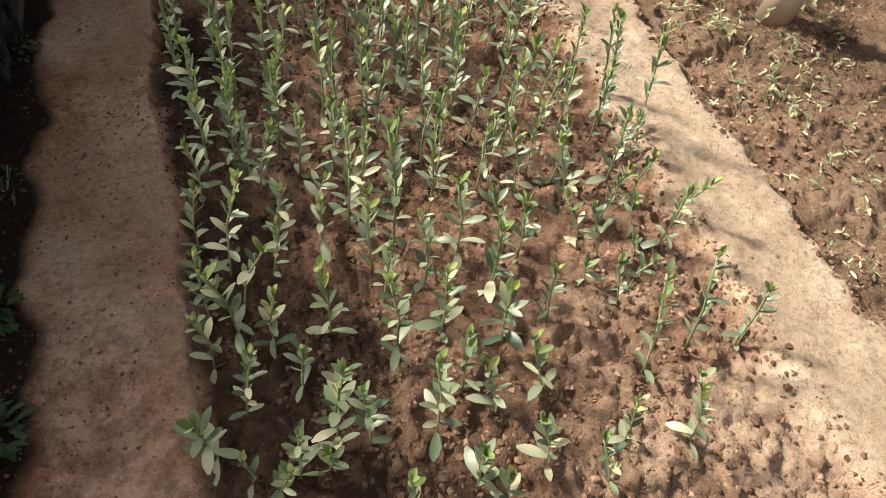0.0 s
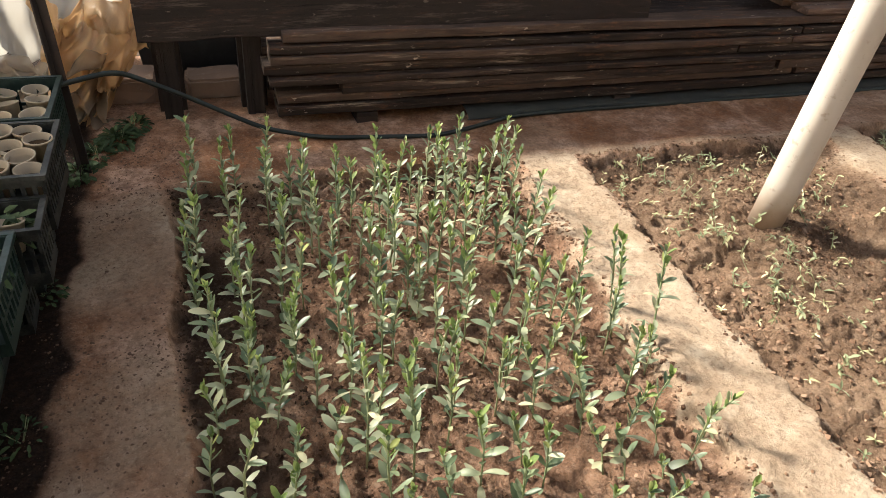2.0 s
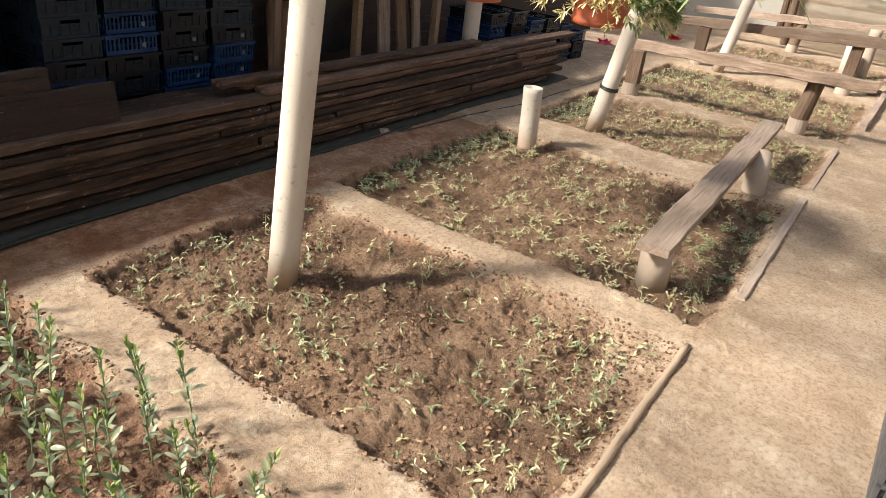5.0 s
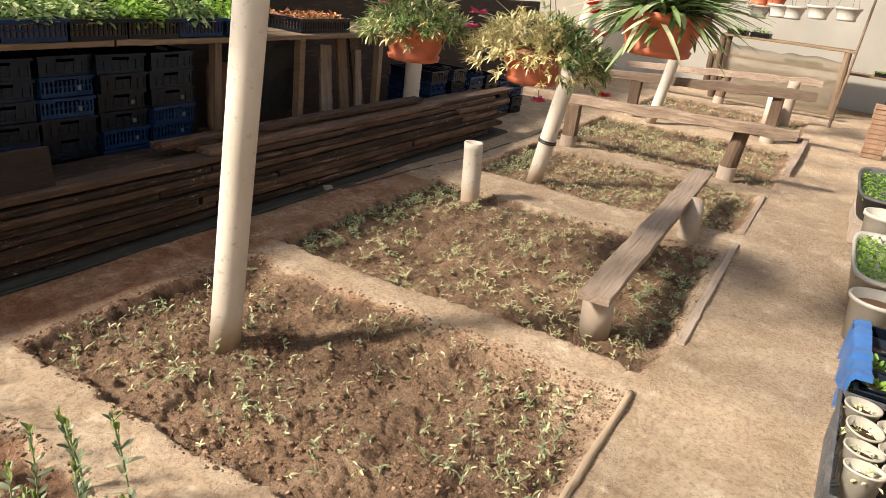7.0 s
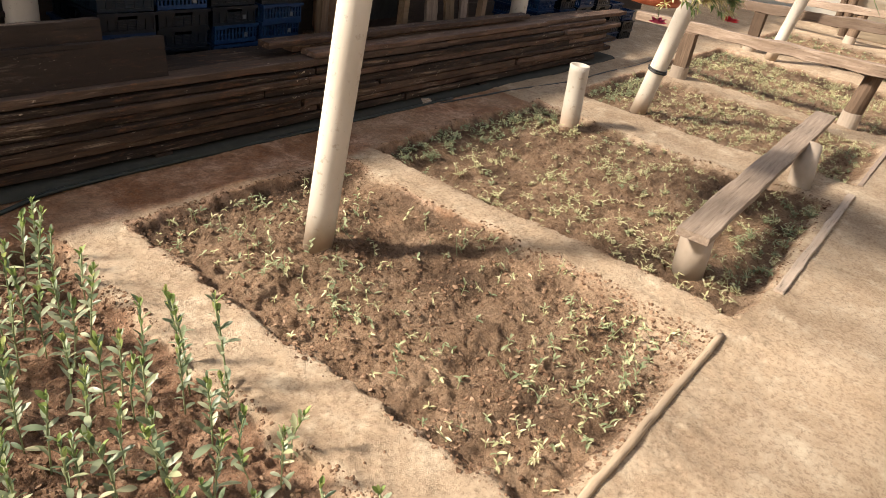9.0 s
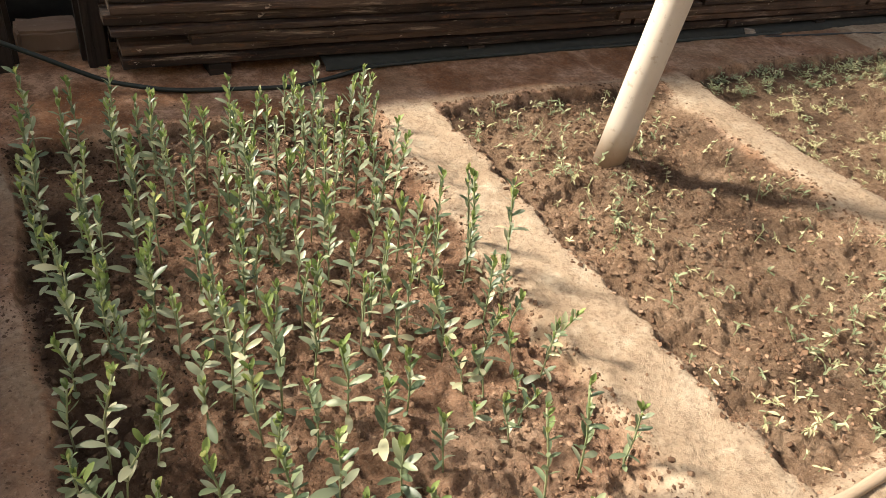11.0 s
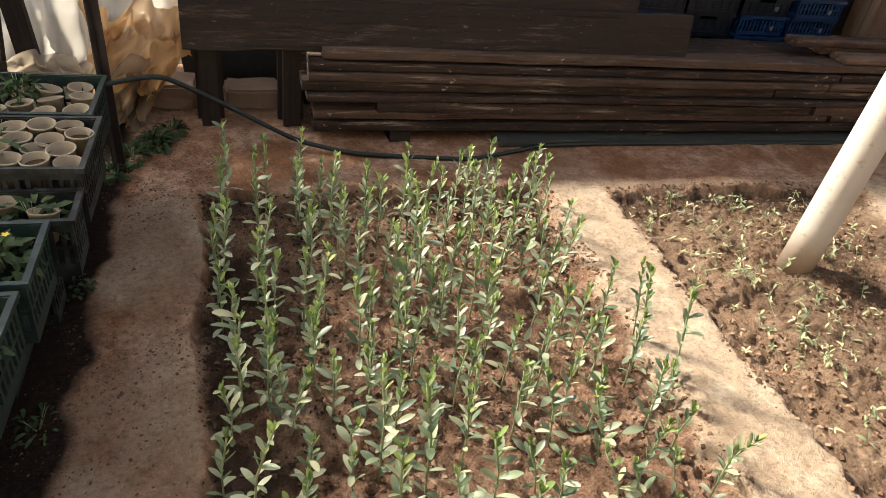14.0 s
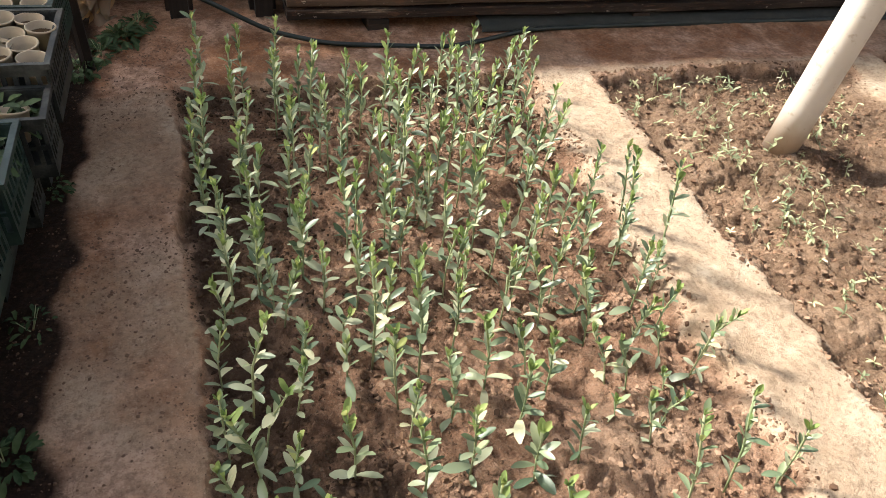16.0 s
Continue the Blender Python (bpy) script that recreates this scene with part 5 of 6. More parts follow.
for k, (x, mat, lm, n) in enumerate(((1.32, BLACK, SUCCULENT, 420), (1.75, BLUE, SUCCULENT, 380), (2.14, BLUE, SUCCULENT, 420), (2.52, BLACK, SUCCULENT, 460), (2.90, BLACK, LETTUCE, 420), (3.28, BLUE, SUCCULENT, 420), (3.66, BLUE, LETTUCE, 360))):
    planted_crate(x, 4.12 + rnd(-0.02, 0.02), 1.106, 0.36, 0.4, 0.11, mat, lm, "crate of leafy succulent plants on the potting shelf", n, 0.17, rnd(-2, 2), 0.06, 0.028, 0.5)
tray = crate(0.62, 0.42, 0.10, BLACK, "black crate heaped with orange-brown bark chips", pose(4.62, 4.2, 1.106), "planted crates")
bm = bmesh.new()
for _ in range(420):
    p = Vector((rnd(-0.29, 0.29), rnd(-0.19, 0.19), 0.085 + rnd(0, 0.035)))
    blade(bm, p, (rnd(-1, 1), rnd(-1, 1), rnd(-0.4, 0.7)), (rnd(-1, 1), 0, 1), rnd(0.025, 0.05), rnd(0.012, 0.026), rnd(-0.3, 0.3), 0.3, 2)
tagged(part("bark_chips", bm, BARK, tray, "orange-brown bark chips"), kind="stuff")
bm = bmesh.new()
box(bm, -0.30, 0.30, -0.20, 0.20, 0.013, 0.088)
part("filling", bm, CLOD, tray)


def cup_parts(t, r, h, mat, soil=0.8):
    bm = bmesh.new()
    lathe(bm, [(r * 0.72, 0), (r * 0.97, h * 0.93), (r * 1.05, h * 0.95), (r * 1.05, h), (r * 0.94, h), (r * 0.90, h * soil)], 20)
    part("cup", bm, mat, t, smooth=True)
    bm = bmesh.new()
    lathe(bm, [(r * 0.85, h * soil - 0.004), (r * 0.88, h * soil), (r * 0.5, h * soil + 0.006), (0.002, h * soil + 0.004)], 14)
    part("potting_soil", bm, POT_SOIL, t, "damp potting soil")


random.seed(43)
CUPS = []
for k, soil in enumerate((0.74, 0.62, 0.5)):
    t = thing("nursery_cup", "stained off-white plastic nursery cup with dry soil", "cup", pose(0, 0, -0), "nursery cups")
    cup_parts(t, 0.041, 0.09, CUP, soil)
    CUPS.append(t)
used_cups = set()


def put_cup(x, y, z, tilt=8.0, k=None):
    k = random.randrange(3) if k is None else k
    m = pose(x, y, z, rnd(-tilt, tilt), rnd(-tilt, tilt), rnd(0, 360))
    if k not in used_cups:
        used_cups.add(k)
        CUPS[k].matrix_basis = m
    else:
        copy_thing(CUPS[k], m)


def sprig(x, y, z, mat, n, size, label, name="potted_sprig", rz=0.06, flowers=0):
    t = thing(name, label, "plant", pose(x, y, z), "crate plants")
    bm = bmesh.new()
    for k in range(3):
        rod(bm, (0, 0, -0.01), (rnd(-0.03, 0.03), rnd(-0.03, 0.03), rz), 0.002, 0.001, 5)
    part("stem", bm, STEM, t)
    bm = bmesh.new()
    bush(bm, 0, 0, 0.0, 0.06, 0.06, rz, int(n * 1.7), size * 0.68, size * 0.36, 0.4, 0.3)
    tagged(part("foliage", bm, mat, t, "", True), kind="stuff")
    for k in range(flowers):
        bm = bmesh.new()
        for j in range(5):
            a = j * 1.2566
            blade(bm, (0, 0, 0), (math.cos(a), math.sin(a), 0.35), (0, 0, 1), 0.011, 0.009, 0.1, 0.1, 2)
        ob = part("flower", bm, YELLOW_PETAL, t, "small yellow flower")
        ob.matrix_basis = pose(rnd(-0.05, 0.05), rnd(-0.05, 0.05), rz + 0.02)
    return t


LEFT_ROW = ((2.85, 3.21, 0.245, -0.715, GREENISH, "dark green slotted crate with herbs and cups"), (2.475, 2.845, 0.245, -0.69, DUSTY_BLACK, "black slotted crate packed with nursery cups"),
            (2.275, 2.465, 0.19, -0.70, DUSTY_BLACK, "small black crate with broad-leaved plants"), (1.98, 2.27, 0.205, -0.755, GREENISH, "green slotted crate with leafy seedlings"),
            (1.68, 1.975, 0.20, -0.775, GREENISH, "dark green crate beside the trodden path"), (1.38, 1.675, 0.20, -0.79, DUSTY_BLACK, "black slotted crate beside the trodden path"), (1.08, 1.375, 0.20, -0.80, DUSTY_BLACK, "black slotted crate beside the trodden path"), (0.78, 1.075, 0.20, -0.81, DUSTY_BLACK, "black slotted crate beside the trodden path"))
for y0, y1, zb, xr, mat, label in LEFT_ROW:
    crate(0.50, y1 - y0 - 0.03, 0.19, mat, label, pose(xr - 0.26, (y0 + y1) / 2, zb, 0, 0, rnd(-1.5, 1.5)), "crates beside the path", 0.028)
    crate(0.46, y1 - y0 - 0.05, zb - 0.012, DUSTY_BLACK, "upturned black crate under the row of crates", pose(xr - 0.33, (y0 + y1) / 2, 0.004, 0, 0, rnd(-2, 2)), "crates beside the path", 0.028)
random.seed(47)
for i in range(4):
    for j in range(6):
        put_cup(-0.745 - 0.083 * j + rnd(-0.006, 0.006) - (0.03 if i % 2 else 0), 2.535 + 0.083 * i + rnd(-0.006, 0.006), 0.343 + rnd(-0.012, 0.012), 5)
for x, y in ((-0.77, 2.93), (-0.86, 3.0), (-0.78, 3.03), (-0.86, 2.91), (-0.95, 2.97), (-0.80, 3.12), (-0.91, 3.1), (-1.03, 2.92), (-0.79, 2.33), (-0.90, 2.39), (-1.02, 2.34)):
    put_cup(x, y, 0.335 if y > 2.8 else 0.29, 14)
# Crate plants use the leaf colour that has shade painted in.
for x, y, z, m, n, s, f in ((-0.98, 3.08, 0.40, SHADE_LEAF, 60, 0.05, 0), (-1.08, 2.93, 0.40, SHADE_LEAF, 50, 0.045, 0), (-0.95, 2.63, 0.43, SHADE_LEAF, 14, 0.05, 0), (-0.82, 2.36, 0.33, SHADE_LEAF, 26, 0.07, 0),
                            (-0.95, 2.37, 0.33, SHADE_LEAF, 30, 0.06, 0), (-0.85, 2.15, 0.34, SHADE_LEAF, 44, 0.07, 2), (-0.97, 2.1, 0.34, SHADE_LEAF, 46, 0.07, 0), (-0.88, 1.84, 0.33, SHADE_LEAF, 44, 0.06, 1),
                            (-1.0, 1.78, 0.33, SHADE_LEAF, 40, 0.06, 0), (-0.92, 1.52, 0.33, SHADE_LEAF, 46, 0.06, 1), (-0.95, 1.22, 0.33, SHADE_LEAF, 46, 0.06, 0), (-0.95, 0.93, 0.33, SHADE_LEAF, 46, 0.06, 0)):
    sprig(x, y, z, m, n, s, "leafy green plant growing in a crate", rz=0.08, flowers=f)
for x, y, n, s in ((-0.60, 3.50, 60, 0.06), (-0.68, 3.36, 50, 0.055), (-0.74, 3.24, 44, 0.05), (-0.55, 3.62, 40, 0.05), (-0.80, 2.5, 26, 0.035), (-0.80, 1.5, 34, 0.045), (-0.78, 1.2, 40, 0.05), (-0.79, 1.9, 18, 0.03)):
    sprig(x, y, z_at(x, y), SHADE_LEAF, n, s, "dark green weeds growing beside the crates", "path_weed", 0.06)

# ---- crumpled film and iron frame by the corner ----
def crumpled(name, x0, y0, w, h, z0, depth, mat, label, seed, sag=0.0, narrow=0.0, foot=1.0):
    bm = bmesh.new()
    nu, nv = 46, 46
    rows = []
    for i in range(nu + 1):
        u = i / nu
        row = []
        for j in range(nv + 1):
            v = j / nv
            p = Vector((u * 3.1 + seed, v * 2.3, seed * 0.7))
            q = p + Vector((noise.noise(p * 0.8), noise.noise(p * 0.8 + Vector((5, 0, 0))), 0)) * 0.6
            fold = 1.7 * abs(noise.noise(q * 0.8)) + 1.1 * (0.5 - abs(noise.noise(q * 1.7 + Vector((2, 3, 1))))) + 0.35 * abs(noise.noise(q * 3.6))
            pinch = 1 - narrow * math.sin(math.pi * v)
            x = x0 + w * (0.5 + (u - 0.5) * pinch) * (foot + (1 - foot) * min(1.0, v * 1.5)) + 0.05 * noise.noise(p * 2.0 + Vector((0, 7, 0)))
            y = y0 - depth * fold - sag * (1 - v) ** 2
            z = z0 + h * v - 0.05 * noise.noise(p * 2.5 + Vector((3, 0, 0))) * (0 < j)
            row.append(bm.verts.new((x, y, max(z, 0.004))))
        rows.append(row)
    for a, b in zip(rows, rows[1:]):
        for j in range(nv):
            bm.faces.new((a[j], b[j], b[j + 1], a[j + 1]))
    return tagged(part(name, bm, mat, smooth=True), label, "plastic film", "loose film")


crumpled("crumpled_film", -1.40, 4.75, 1.05, 1.6, 0.05, 0.34, FILM_LOOSE, "crumpled clear plastic film hanging bright against the daylight", 3, 0.1)
crumpled("crumpled_film", -1.25, 4.02, 0.62, 0.26, 0.0, 0.26, FILM_DUSTY, "bunched milky plastic film behind the crates", 9, 0.1)
crumpled("crumpled_film", -0.86, 4.02, 0.43, 0.50, 0.0, 0.26, FILM_TAN, "crumpled tan plastic film heaped beside the planks", 17, 0.12, 0.0, 0.4)
crumpled("crumpled_film", -0.30, 4.40, 0.9, 0.5, 0.66, 0.12, FILM_LOOSE, "milky plastic film draped behind the planks", 27)


def angle_iron(p, q, w, label):
    p, q = Vector(p), Vector(q)
    bm = bmesh.new()
    L = (q - p).length
    box(bm, -w / 2, w / 2, -0.003, 0.003, 0, L)
    box(bm, -w / 2, -w / 2 + 0.006, 0.0035, w, 0, L)
    ob = tagged(part("angle_iron", bm, IRON), label, "iron bar", "iron frame")
    ob.matrix_basis = Matrix.Translation(p) @ (q - p).to_track_quat("Z", "Y").to_matrix().to_4x4()


angle_iron((-0.735, 3.245, 0.0), (-0.77, 3.255, 1.5), 0.034, "rusty angle-iron upright at the crate corner")
angle_iron((-1.45, 3.29, 0.34), (-0.66, 3.29, 1.02), 0.045, "rusty angle-iron brace across the corner")
for x, y, h in ((-1.27, 3.80, 1.6), (-1.13, 3.98, 1.7), (-1.42, 3.7, 1.7)):
    bm = bmesh.new()
    box(bm, -0.04, 0.04, -0.03, 0.03, -0.01, h)
    ragged(bm, 0.012, 6)
    ob = tagged(part("timber_post", bm, DARK_POST), "rough timber post of the greenhouse corner", "post", "timber posts")
    ob.matrix_basis = pose(x, y, 0, rnd(-6, 6), rnd(-8, 8), 0)


# ---- hanging baskets ----
def hanging_pot(x, y, z, r, h, label, mat=None, n=30, group="hanging baskets"):
    """A tapered pot with a drip saucer and rolled rim, z at its bottom, on three wires."""
    t = thing("hanging_basket", label, "hanging basket", pose(x, y, z, 0, 0, rnd(0, 90)), group)
    bm = bmesh.new()
    lathe(bm, [(r * 0.62, 0), (r * 0.72, 0.006), (r * 0.76, h * 0.16), (r * 0.70, h * 0.20), (r * 0.92, h * 0.80), (r * 1.0, h * 0.84), (r * 1.02, h), (r * 0.94, h), (r * 0.88, h * 0.8)], n)
    part("pot", bm, mat or TERRA, t, smooth=True)
    bm = bmesh.new()
    lathe(bm, [(r * 0.86, h * 0.76), (r * 0.88, h * 0.82), (0.004, h * 0.86)], 16)
    part("potting_soil", bm, CLOD, t)
    top = 3.148 - (y + 1.7) * 0.11428 - z
    for k in range(3):
        a = k * 2.0944
        bm = bmesh.new()
        rod(bm, (r * 0.97 * math.cos(a), r * 0.97 * math.sin(a), h * 0.98), (0, 0, min(top, h + 0.55)), 0.0022, n=5)
        part("hanger", bm, IRON, t)
    bm = bmesh.new()
    rod(bm, (0, 0, min(top, h + 0.55)), (0, 0, top), 0.003, n=5)
    part("hook_wire", bm, IRON, t)
    return t


def flower_head(t, at, mat, r=0.05):
    bm = bmesh.new()
    for j in range(22):
        a, u = rnd(0, 6.28), rnd(0.1, 1.0)
        blade(bm, (0, 0, 0), (math.cos(a), math.sin(a), u), (0, 0, 1), r * rnd(0.7, 1.1), r * 0.6, 0.15, 0.3, 2)
    ob = part("flower", bm, mat, t, "ruffled red flower" if mat is PETAL else "ruffled pink flower")
    ob.matrix_basis = Matrix.Translation(at)


def stalk(t, p, q):
    bm = bmesh.new()
    p, q = Vector(p), Vector(q)
    mid = (p + q) / 2 + Vector((0, 0, 0.05))
    tube(bm, [p, p.lerp(mid, 0.5), mid, mid.lerp(q, 0.6), q], 0.0025, 5)
    part("stalk", bm, STEM, t, smooth=True)


random.seed(53)
strap = hanging_pot(3.30, 1.05, 1.435, 0.205, 0.19, "terracotta hanging basket with arching strappy leaves")
bm = bmesh.new()
for _ in range(330):
    a = rnd(0, 6.283)
    el = rnd(0.2, 2.0)
    out = Vector((math.cos(a), math.sin(a), el))
    blade(bm, (rnd(-0.12, 0.12), rnd(-0.12, 0.12), 0.18), out, (0, 0, 1), rnd(0.15, 0.31), rnd(0.020, 0.032), rnd(0.5, 1.25), 0.3, 7)
tagged(part("foliage", bm, BLADE, strap, "arching pale-edged strappy leaves", True), kind="stuff")


def carnation(x, y, z, r, label, mats, blooms, spread_r, seed, drop):
    random.seed(seed)
    t = hanging_pot(x, y, z, r, 0.19, label)
    for mat, count, shift in mats:
        bm = bmesh.new()
        for _ in range(count // 8):
            a, rr = rnd(0, 6.283) if not shift else rnd(shift[0], shift[1]), rnd(0.08, 1.0) ** 0.6
            hgt = 0.17 + rnd(0.0, 0.24) * (1.15 - rr) - drop * max(0, rr - 0.6) * rnd(0.0, 1.0)
            p = Vector((spread_r * rr * math.cos(a), spread_r * rr * math.sin(a), hgt))
            axis = Vector((math.cos(a) * rr + rnd(-0.4, 0.4), math.sin(a) * rr + rnd(-0.4, 0.4), rnd(0.3, 1.1) - 0.5 * (hgt < 0.12)))
            for _ in range(11):
                out = axis + Vector((rnd(-1, 1), rnd(-1, 1), rnd(-0.6, 0.8)))
                blade(bm, p + axis * rnd(-0.02, 0.02), out, (0, 0, 1), rnd(0.028, 0.056), rnd(0.007, 0.012), rnd(0.0, 0.9), 0.25, 3)
        tagged(part("foliage", bm, mat, t, "wiry narrow leaves", True), kind="stuff")
    bm = bmesh.new()
    for _ in range(60):
        a, rr = rnd(0, 6.283), rnd(0.5, 1.0)
        q = Vector((spread_r * rr * math.cos(a), spread_r * rr * math.sin(a), 0.20 + rnd(-0.1, 0.22) - drop * 0.3 * rr))
        tube(bm, [(0.05 * math.cos(a), 0.05 * math.sin(a), 0.16), q * 0.55 + Vector((0, 0, 0.12)), q], 0.0018, 4)
    tagged(part("stem_tangle", bm, STEM, t, "thin tangled stems", True), kind="stuff")
    for bx, by, bz, mat in blooms:
        stalk(t, (bx * 0.2, by * 0.2, 0.18), (bx, by, bz - 0.005))
        flower_head(t, (bx, by, bz), mat)
    t.matrix_basis = pose(x, y, z)
    return t


carnation(3.58, 1.75, 1.165, 0.19, "terracotta hanging basket with straw-yellow trailing carnations",
          ((DRY_BLADE, 3600, None), (BLADE, 3000, (-2.4, 0.6))), ((0.13, -0.26, 0.40, PETAL), (0.02, -0.33, 0.30, PETAL), (0.15, -0.25, 0.47, PETAL), (0.10, -0.24, 0.44, PETAL), (0.17, -0.36, -0.02, PETAL), (0.0, -0.06, -0.09, PINK_PETAL), (-0.14, 0.30, 0.33, PINK_PETAL), (-0.10, 0.26, 0.43, PETAL)), 0.40, 61, 0.34)
carnation(3.36, 2.38, 1.20, 0.195, "terracotta hanging basket with green carnations and red blooms",
          ((BLADE, 2300, None), (DRY_BLADE, 1100, None), (SUCCULENT, 600, None)), ((-0.12, 0.22, 0.36, PINK_PETAL), (-0.12, 0.10, 0.38, PETAL), (-0.26, 0.06, 0.30, PINK_PETAL), (0.05, -0.31, 0.22, PINK_PETAL), (-0.02, -0.28, 0.36, PETAL)), 0.30, 67, 0.22)
random.seed(71)
hanging_pot(3.55, 2.52, 1.22, 0.10, 0.13, "small terracotta hanging pot beside the carnation basket")
for k, (y, z) in enumerate(((1.46, 1.62), (1.29, 1.62), (0.98, 1.66), (0.64, 1.68), (1.72, 1.58))):
    hanging_pot(10.9, y - 0.15, z - 0.04, 0.16, 0.17, "white plastic hanging pot at the far end", WHITE_PLASTIC, 18, "white hanging pots")
for y in (1.62, 1.42):
    hanging_pot(11.2, y, 1.70, 0.16, 0.17, "terracotta hanging pot at the far end", TERRA, 18, "far hanging pots")


# ---- far end ----
def table(x, y0, y1, z, depth, label, mat):
    t = thing("potting_table", label, "table", pose(x, 0, 0), "potting tables")
    for j in range(4):
        ob = part("top_board", board_mesh(y1 - y0, depth / 4 - 0.01, 0.04, 800 + j), mat, t)
        ob.matrix_basis = Matrix.Translation((depth / 4 * (j + 0.5), y1, z - 0.02)) @ Matrix.Rotation(-math.pi / 2, 4, "Z")
    for lx in (0.06, depth - 0.06):
        for ly in (y0 + 0.08, y1 - 0.08):
            bm = bmesh.new()
            rod(bm, (lx, ly, -0.02), (lx, ly + 0.03, z - 0.04), 0.07, 0.06, 10)
            ragged(bm, 0.008, 8)
            part("leg", bm, BROWN_WOOD_Z, t)


table(14.3, 0.26, 2.5, 1.16, 0.8, "rough potting table at the greenhouse end", SHELF_WOOD)
table(15.3, -1.2, 2.8, 0.74, 0.7, "low pale potting table along the end wall", SHELF_WOOD)
film = crumpled("draped_film", 0.0, 0.0, 2.1, 0.95, 0.02, 0.03, FILM_DUSTY, "dusty plastic film draped under the far table", 33)
film.matrix_basis = Matrix.Translation((14.52, 2.5, 0)) @ Matrix.Rotation(-math.pi / 2, 4, "Z")
random.seed(77)
for y, mat, lm in ((2.25, BLACK, LETTUCE), (1.85, BLACK, SUCCULENT)):
    planted_crate(14.6, y, 1.162, 0.5, 0.32, 0.08, mat, lm, "black seedling tray on the far table", 120, 0.12)
for y, mat in ((1.25, BLUE_SHEET), (0.9, BLACK), (-0.3, BLACK), (-0.8, BLACK)):
    planted_crate(15.55, y, 0.742, 0.4, 0.3, 0.07, mat, LETTUCE, "seedling tray on the low end table", 60, 0.05)
bm = bmesh.new()
rod(bm, (0, 0, -0.02), (0.0, -0.11, 2.4), 0.024, 0.018, 8)
ob = tagged(part("wooden_stake", bm, GREY_WOOD_Y), "thin leaning wooden stake beside the path", "stake")
ob.matrix_basis = pose(12.96, 0.31, 0)

# ---- crates, buckets and tubs along the front path ----
random.seed(83)
crate(0.80, 0.46, 0.24, GREY_PLASTIC, "sun-bleached grey slotted crate with nursery cups", pose(2.62, -0.30, 0.0, 0, 0, -1.5), "crates along the front path", 0.03)
WIDE_CUP = thing("nursery_pot", "wide off-white plastic nursery pot with a seedling", "pot", pose(0, 0, 0), "nursery pots")
cup_parts(WIDE_CUP, 0.068, 0.15, POT_WHITE, 0.72)
wide_used = []


def big_cup(x, y, z):
    m = pose(x, y, z, rnd(-8, 8), rnd(-8, 8), rnd(0, 360))
    if wide_used:
        copy_thing(WIDE_CUP, m)
    else:
        wide_used.append(1)
        WIDE_CUP.matrix_basis = m


for x, y in ((2.44, -0.17), (2.60, -0.16), (2.76, -0.15), (2.92, -0.16), (2.52, -0.31), (2.68, -0.30), (2.84, -0.30), (2.98, -0.31), (2.60, -0.44), (2.78, -0.44)):
    big_cup(x, y, 0.10 + rnd(-0.01, 0.01))
for x, y in ((2.44, -0.17), (2.60, -0.16), (2.76, -0.15), (2.92, -0.16), (2.68, -0.30), (2.84, -0.30)):
    sprig(x, y, 0.22, WEED, 9, 0.035, "tiny pale seedling in a nursery cup", rz=0.03)
crate(0.80, 0.46, 0.25, BLACK, "black crate with dark pots and seedlings", pose(3.47, -0.36, 0.0, 0, 0, 1.0), "crates along the front path", 0.03)
bm = bmesh.new()
prev = None
for i in range(61):
    u = i / 60
    x = 3.12 + 0.74 * u
    w = 0.004 * math.sin(u * 19) + 0.012 * noise.noise(Vector((u * 9, 0, 0)))
    drop = 0.075 + 0.05 * noise.noise(Vector((u * 7, 4, 0)))
    row = [bm.verts.new((x, -0.19, 0.275 + w)), bm.verts.new((x, -0.125 + w, 0.272 + w)), bm.verts.new((x, -0.112 + 1.2 * w, 0.255)), bm.verts.new((x, -0.108 + 1.8 * w, 0.20)), bm.verts.new((x - 0.01, -0.10 - w, 0.13)), bm.verts.new((x - 0.02, -0.095 - 1.5 * w, drop))]
    if prev:
        for k in range(5):
            bm.faces.new((prev[k], row[k], row[k + 1], prev[k + 1]))
    prev = row
tagged(part("blue_sheet", bm, BLUE_SHEET, smooth=True), "torn blue plastic sheet draped over the crate edge", "plastic sheet")


def round_pot(x, y, z, r, h, mat, leafmat, n, label, name="plant_pot", leaf=0.03, rz=0.03):
    t = thing(name, label, "pot", pose(x, y, z), "pots along the front path")
    bm = bmesh.new()
    lathe(bm, [(r * 0.8, 0), (r * 0.96, h * 0.9), (r * 1.04, h * 0.92), (r * 1.04, h), (r * 0.95, h), (r * 0.9, h * 0.75)], 26)
    part("body", bm, mat, t, smooth=True)
    bm = bmesh.new()
    lathe(bm, [(r * 0.86, h * 0.72), (r * 0.9, h * 0.78), (0.004, h * 0.8)], 18)
    part("potting_soil", bm, CLOD, t)
    if n:
        bm = bmesh.new()
        bush(bm, 0, 0, h * 0.78, r * 0.85, r * 0.85, rz, n, leaf, leaf * 0.6, 0.3, 0.1)
        tagged(part("foliage", bm, leafmat, t, "", True), kind="stuff")
    return t


for x, y, n in ((3.25, -0.22, 30), (3.46, -0.22, 40), (3.68, -0.22, 0), (3.30, -0.42, 10), (3.55, -0.42, 30)):
    round_pot(x, y, 0.015, 0.09, 0.22, BLACK, LETTUCE, n, "black plastic pot with a young plant", leaf=0.05)
round_pot(4.28, -0.24, 0.0, 0.155, 0.27, WHITE_PLASTIC, SUCCULENT, 0, "white plastic bucket half full of soil", "bucket")


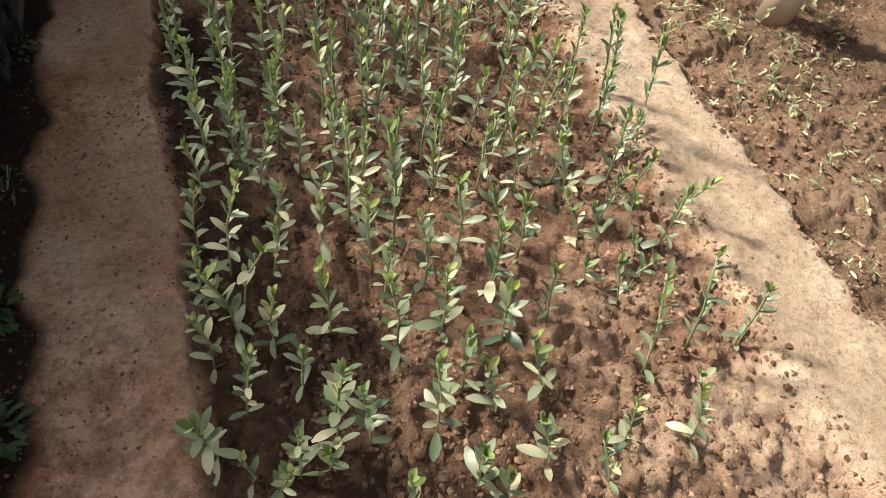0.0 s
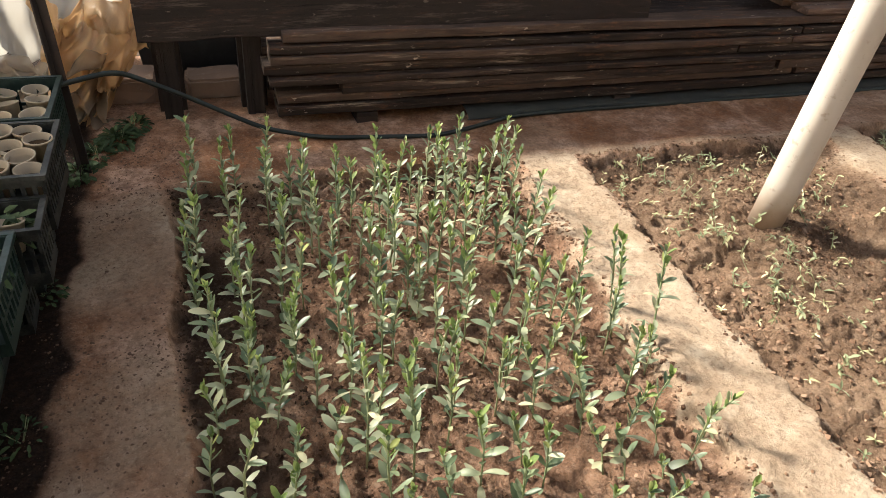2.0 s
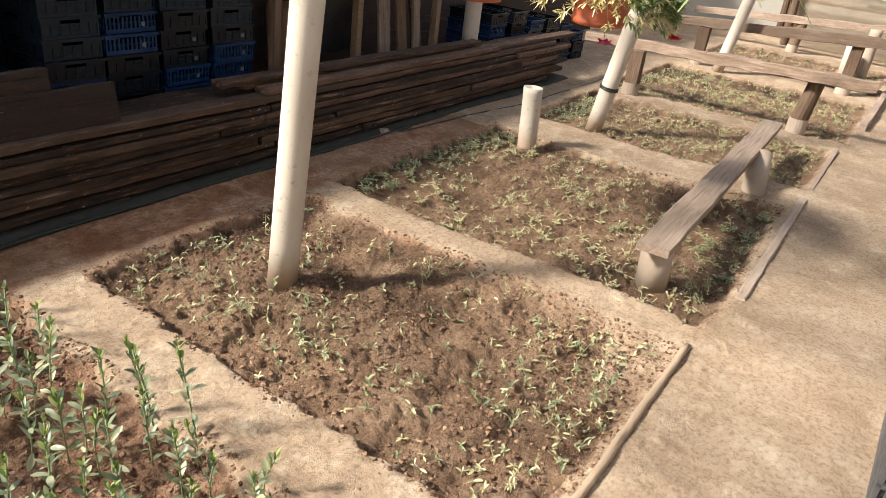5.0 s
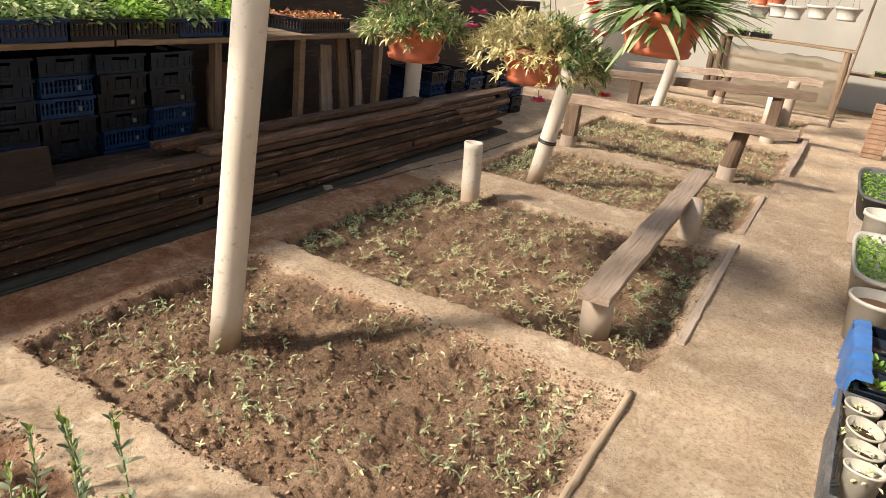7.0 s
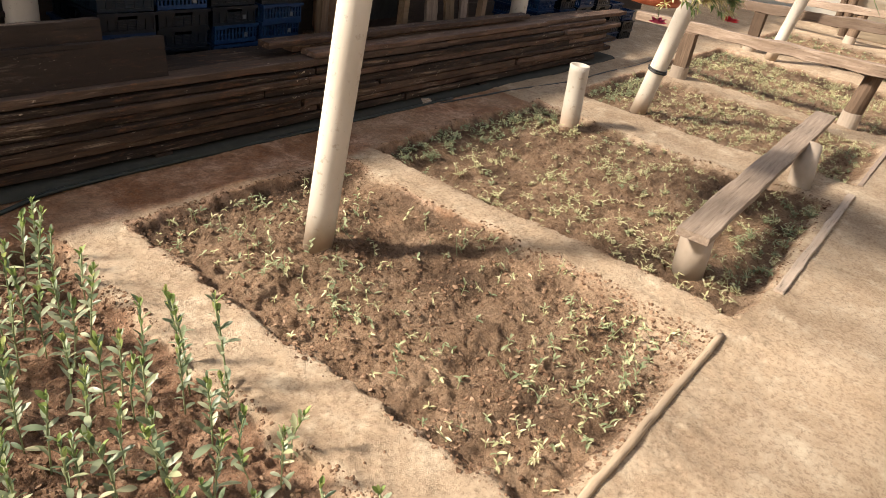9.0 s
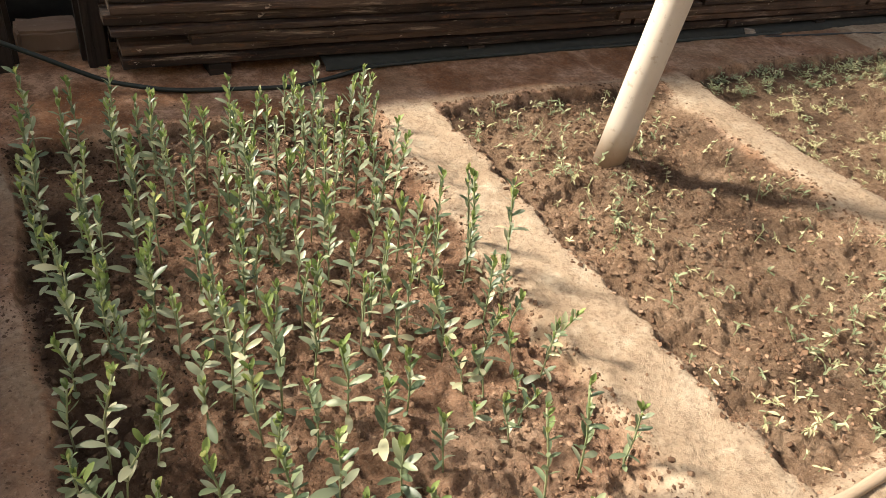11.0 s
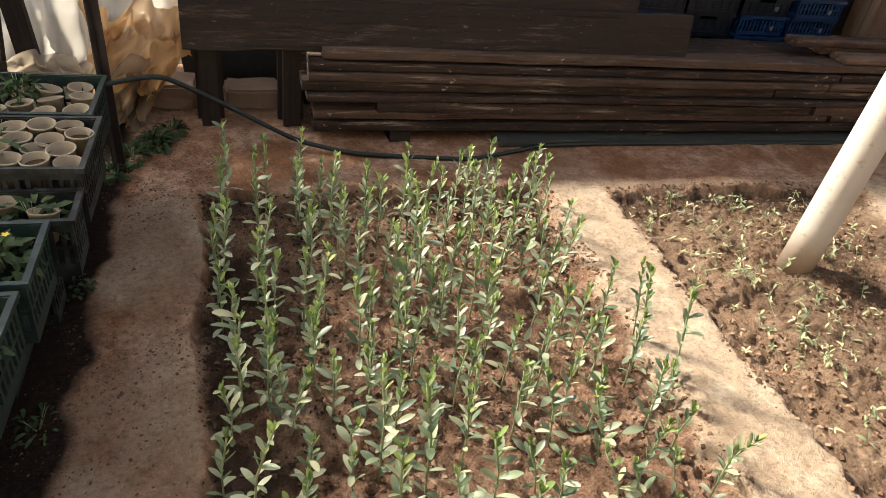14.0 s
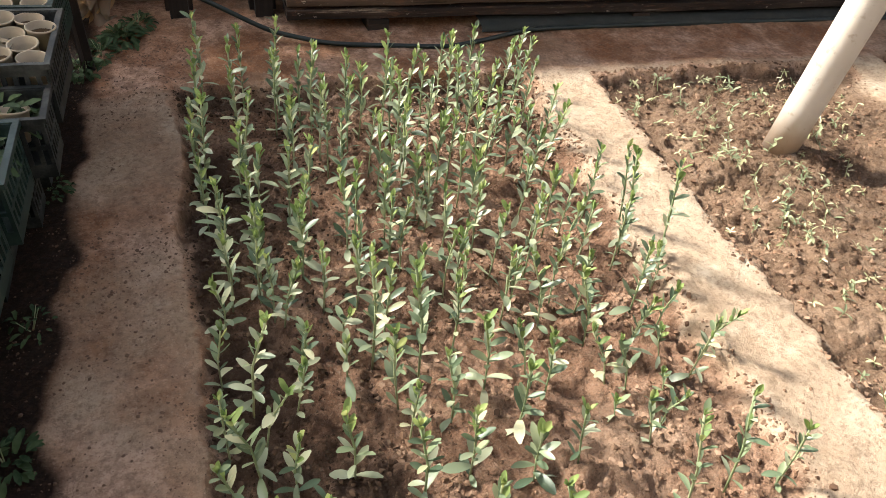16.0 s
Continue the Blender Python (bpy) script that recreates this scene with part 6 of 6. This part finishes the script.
def trough(x, y, z, w, d, h, mat, label, n):
    t = thing("planting_trough", label, "trough", pose(x, y, z), "pots along the front path")
    bm = bmesh.new()
    N = 32
    rings = []
    for s, zz in ((0.86, 0), (0.97, h * 0.9), (1.03, h * 0.92), (1.03, h), (0.95, h), (0.92, h * 0.7)):
        ring = []
        for i in range(N):
            a = 2 * math.pi * i / N
            ca, sa = math.cos(a), math.sin(a)
            ring.append(bm.verts.new((w / 2 * s * math.copysign(abs(ca) ** 0.45, ca), d / 2 * s * math.copysign(abs(sa) ** 0.45, sa), zz)))
        rings.append(ring)
    for a, b in zip(rings, rings[1:]):
        for i in range(N):
            bm.faces.new((a[i], a[(i + 1) % N], b[(i + 1) % N], b[i]))
    bm.faces.new(rings[0][::-1])
    bm.faces.new(rings[-1])
    part("body", bm, mat, t, smooth=True)
    bm = bmesh.new()
    for _ in range(n):
        p = Vector((rnd(-w * 0.44, w * 0.44), rnd(-d * 0.44, d * 0.44), h * 0.72 + rnd(0, 0.05)))
        blade(bm, p, (rnd(-1, 1), rnd(-1, 1), rnd(0, 0.8)), (0, 0, 1), rnd(0.02, 0.045), rnd(0.014, 0.026), 0.2, 0.2, 2)
    tagged(part("foliage", bm, LETTUCE, t, "dense fresh yellow-green seedlings", True), kind="stuff")


block("brick_pier", 4.9, -0.30, 0.42, 0.34, 0.10, BRICK, "low brick base under the trough", "bricks")
trough(5.02, -0.34, 0.095, 1.15, 0.52, 0.21, WHITE_PLASTIC, "white trough of dense yellow-green seedlings", 1100)
round_pot(6.02, -0.30, 0.0, 0.17, 0.36, WHITE_PLASTIC, LETTUCE, 0, "white plastic bucket beside the troughs", "bucket")
block("concrete_plinth", 6.9, -0.30, 1.25, 0.4, 0.19, CONCRETE, "rough concrete base under the grey trough", "base")
trough(6.95, -0.34, 0.185, 1.45, 0.54, 0.22, GREY_PLASTIC, "grey tub of fresh green seedlings", 1000)
for k in range(11):
    bm = bmesh.new()
    box(bm, -0.125, 0.125, -0.06, 0.06, 0, 0.063)
    bmesh.ops.bevel(bm, geom=bm.edges[:], offset=0.005, segments=1, affect="EDGES")
    ob = tagged(part("brick", bm, BRICK), "loose fired brick stacked beside the path", "brick", "stacked bricks")
    ob.matrix_basis = pose(10.8 + rnd(-0.01, 0.01), -0.28 + rnd(-0.01, 0.01), 0.0635 * k, 0, 0, 90 + rnd(-3, 3))
bm = bmesh.new()
rod(bm, (0, 0, 0), (0, 0, 0.18), 0.04, 0.036, 12)
rod(bm, (0, 0, 0.18), (0, 0, 0.24), 0.018, 0.016, 10)
ob = tagged(part("dark_bottle", bm, CABLE), "small dark bottle standing on the bricks", "bottle")
ob.matrix_basis = pose(10.8, -0.28, 0.6985)
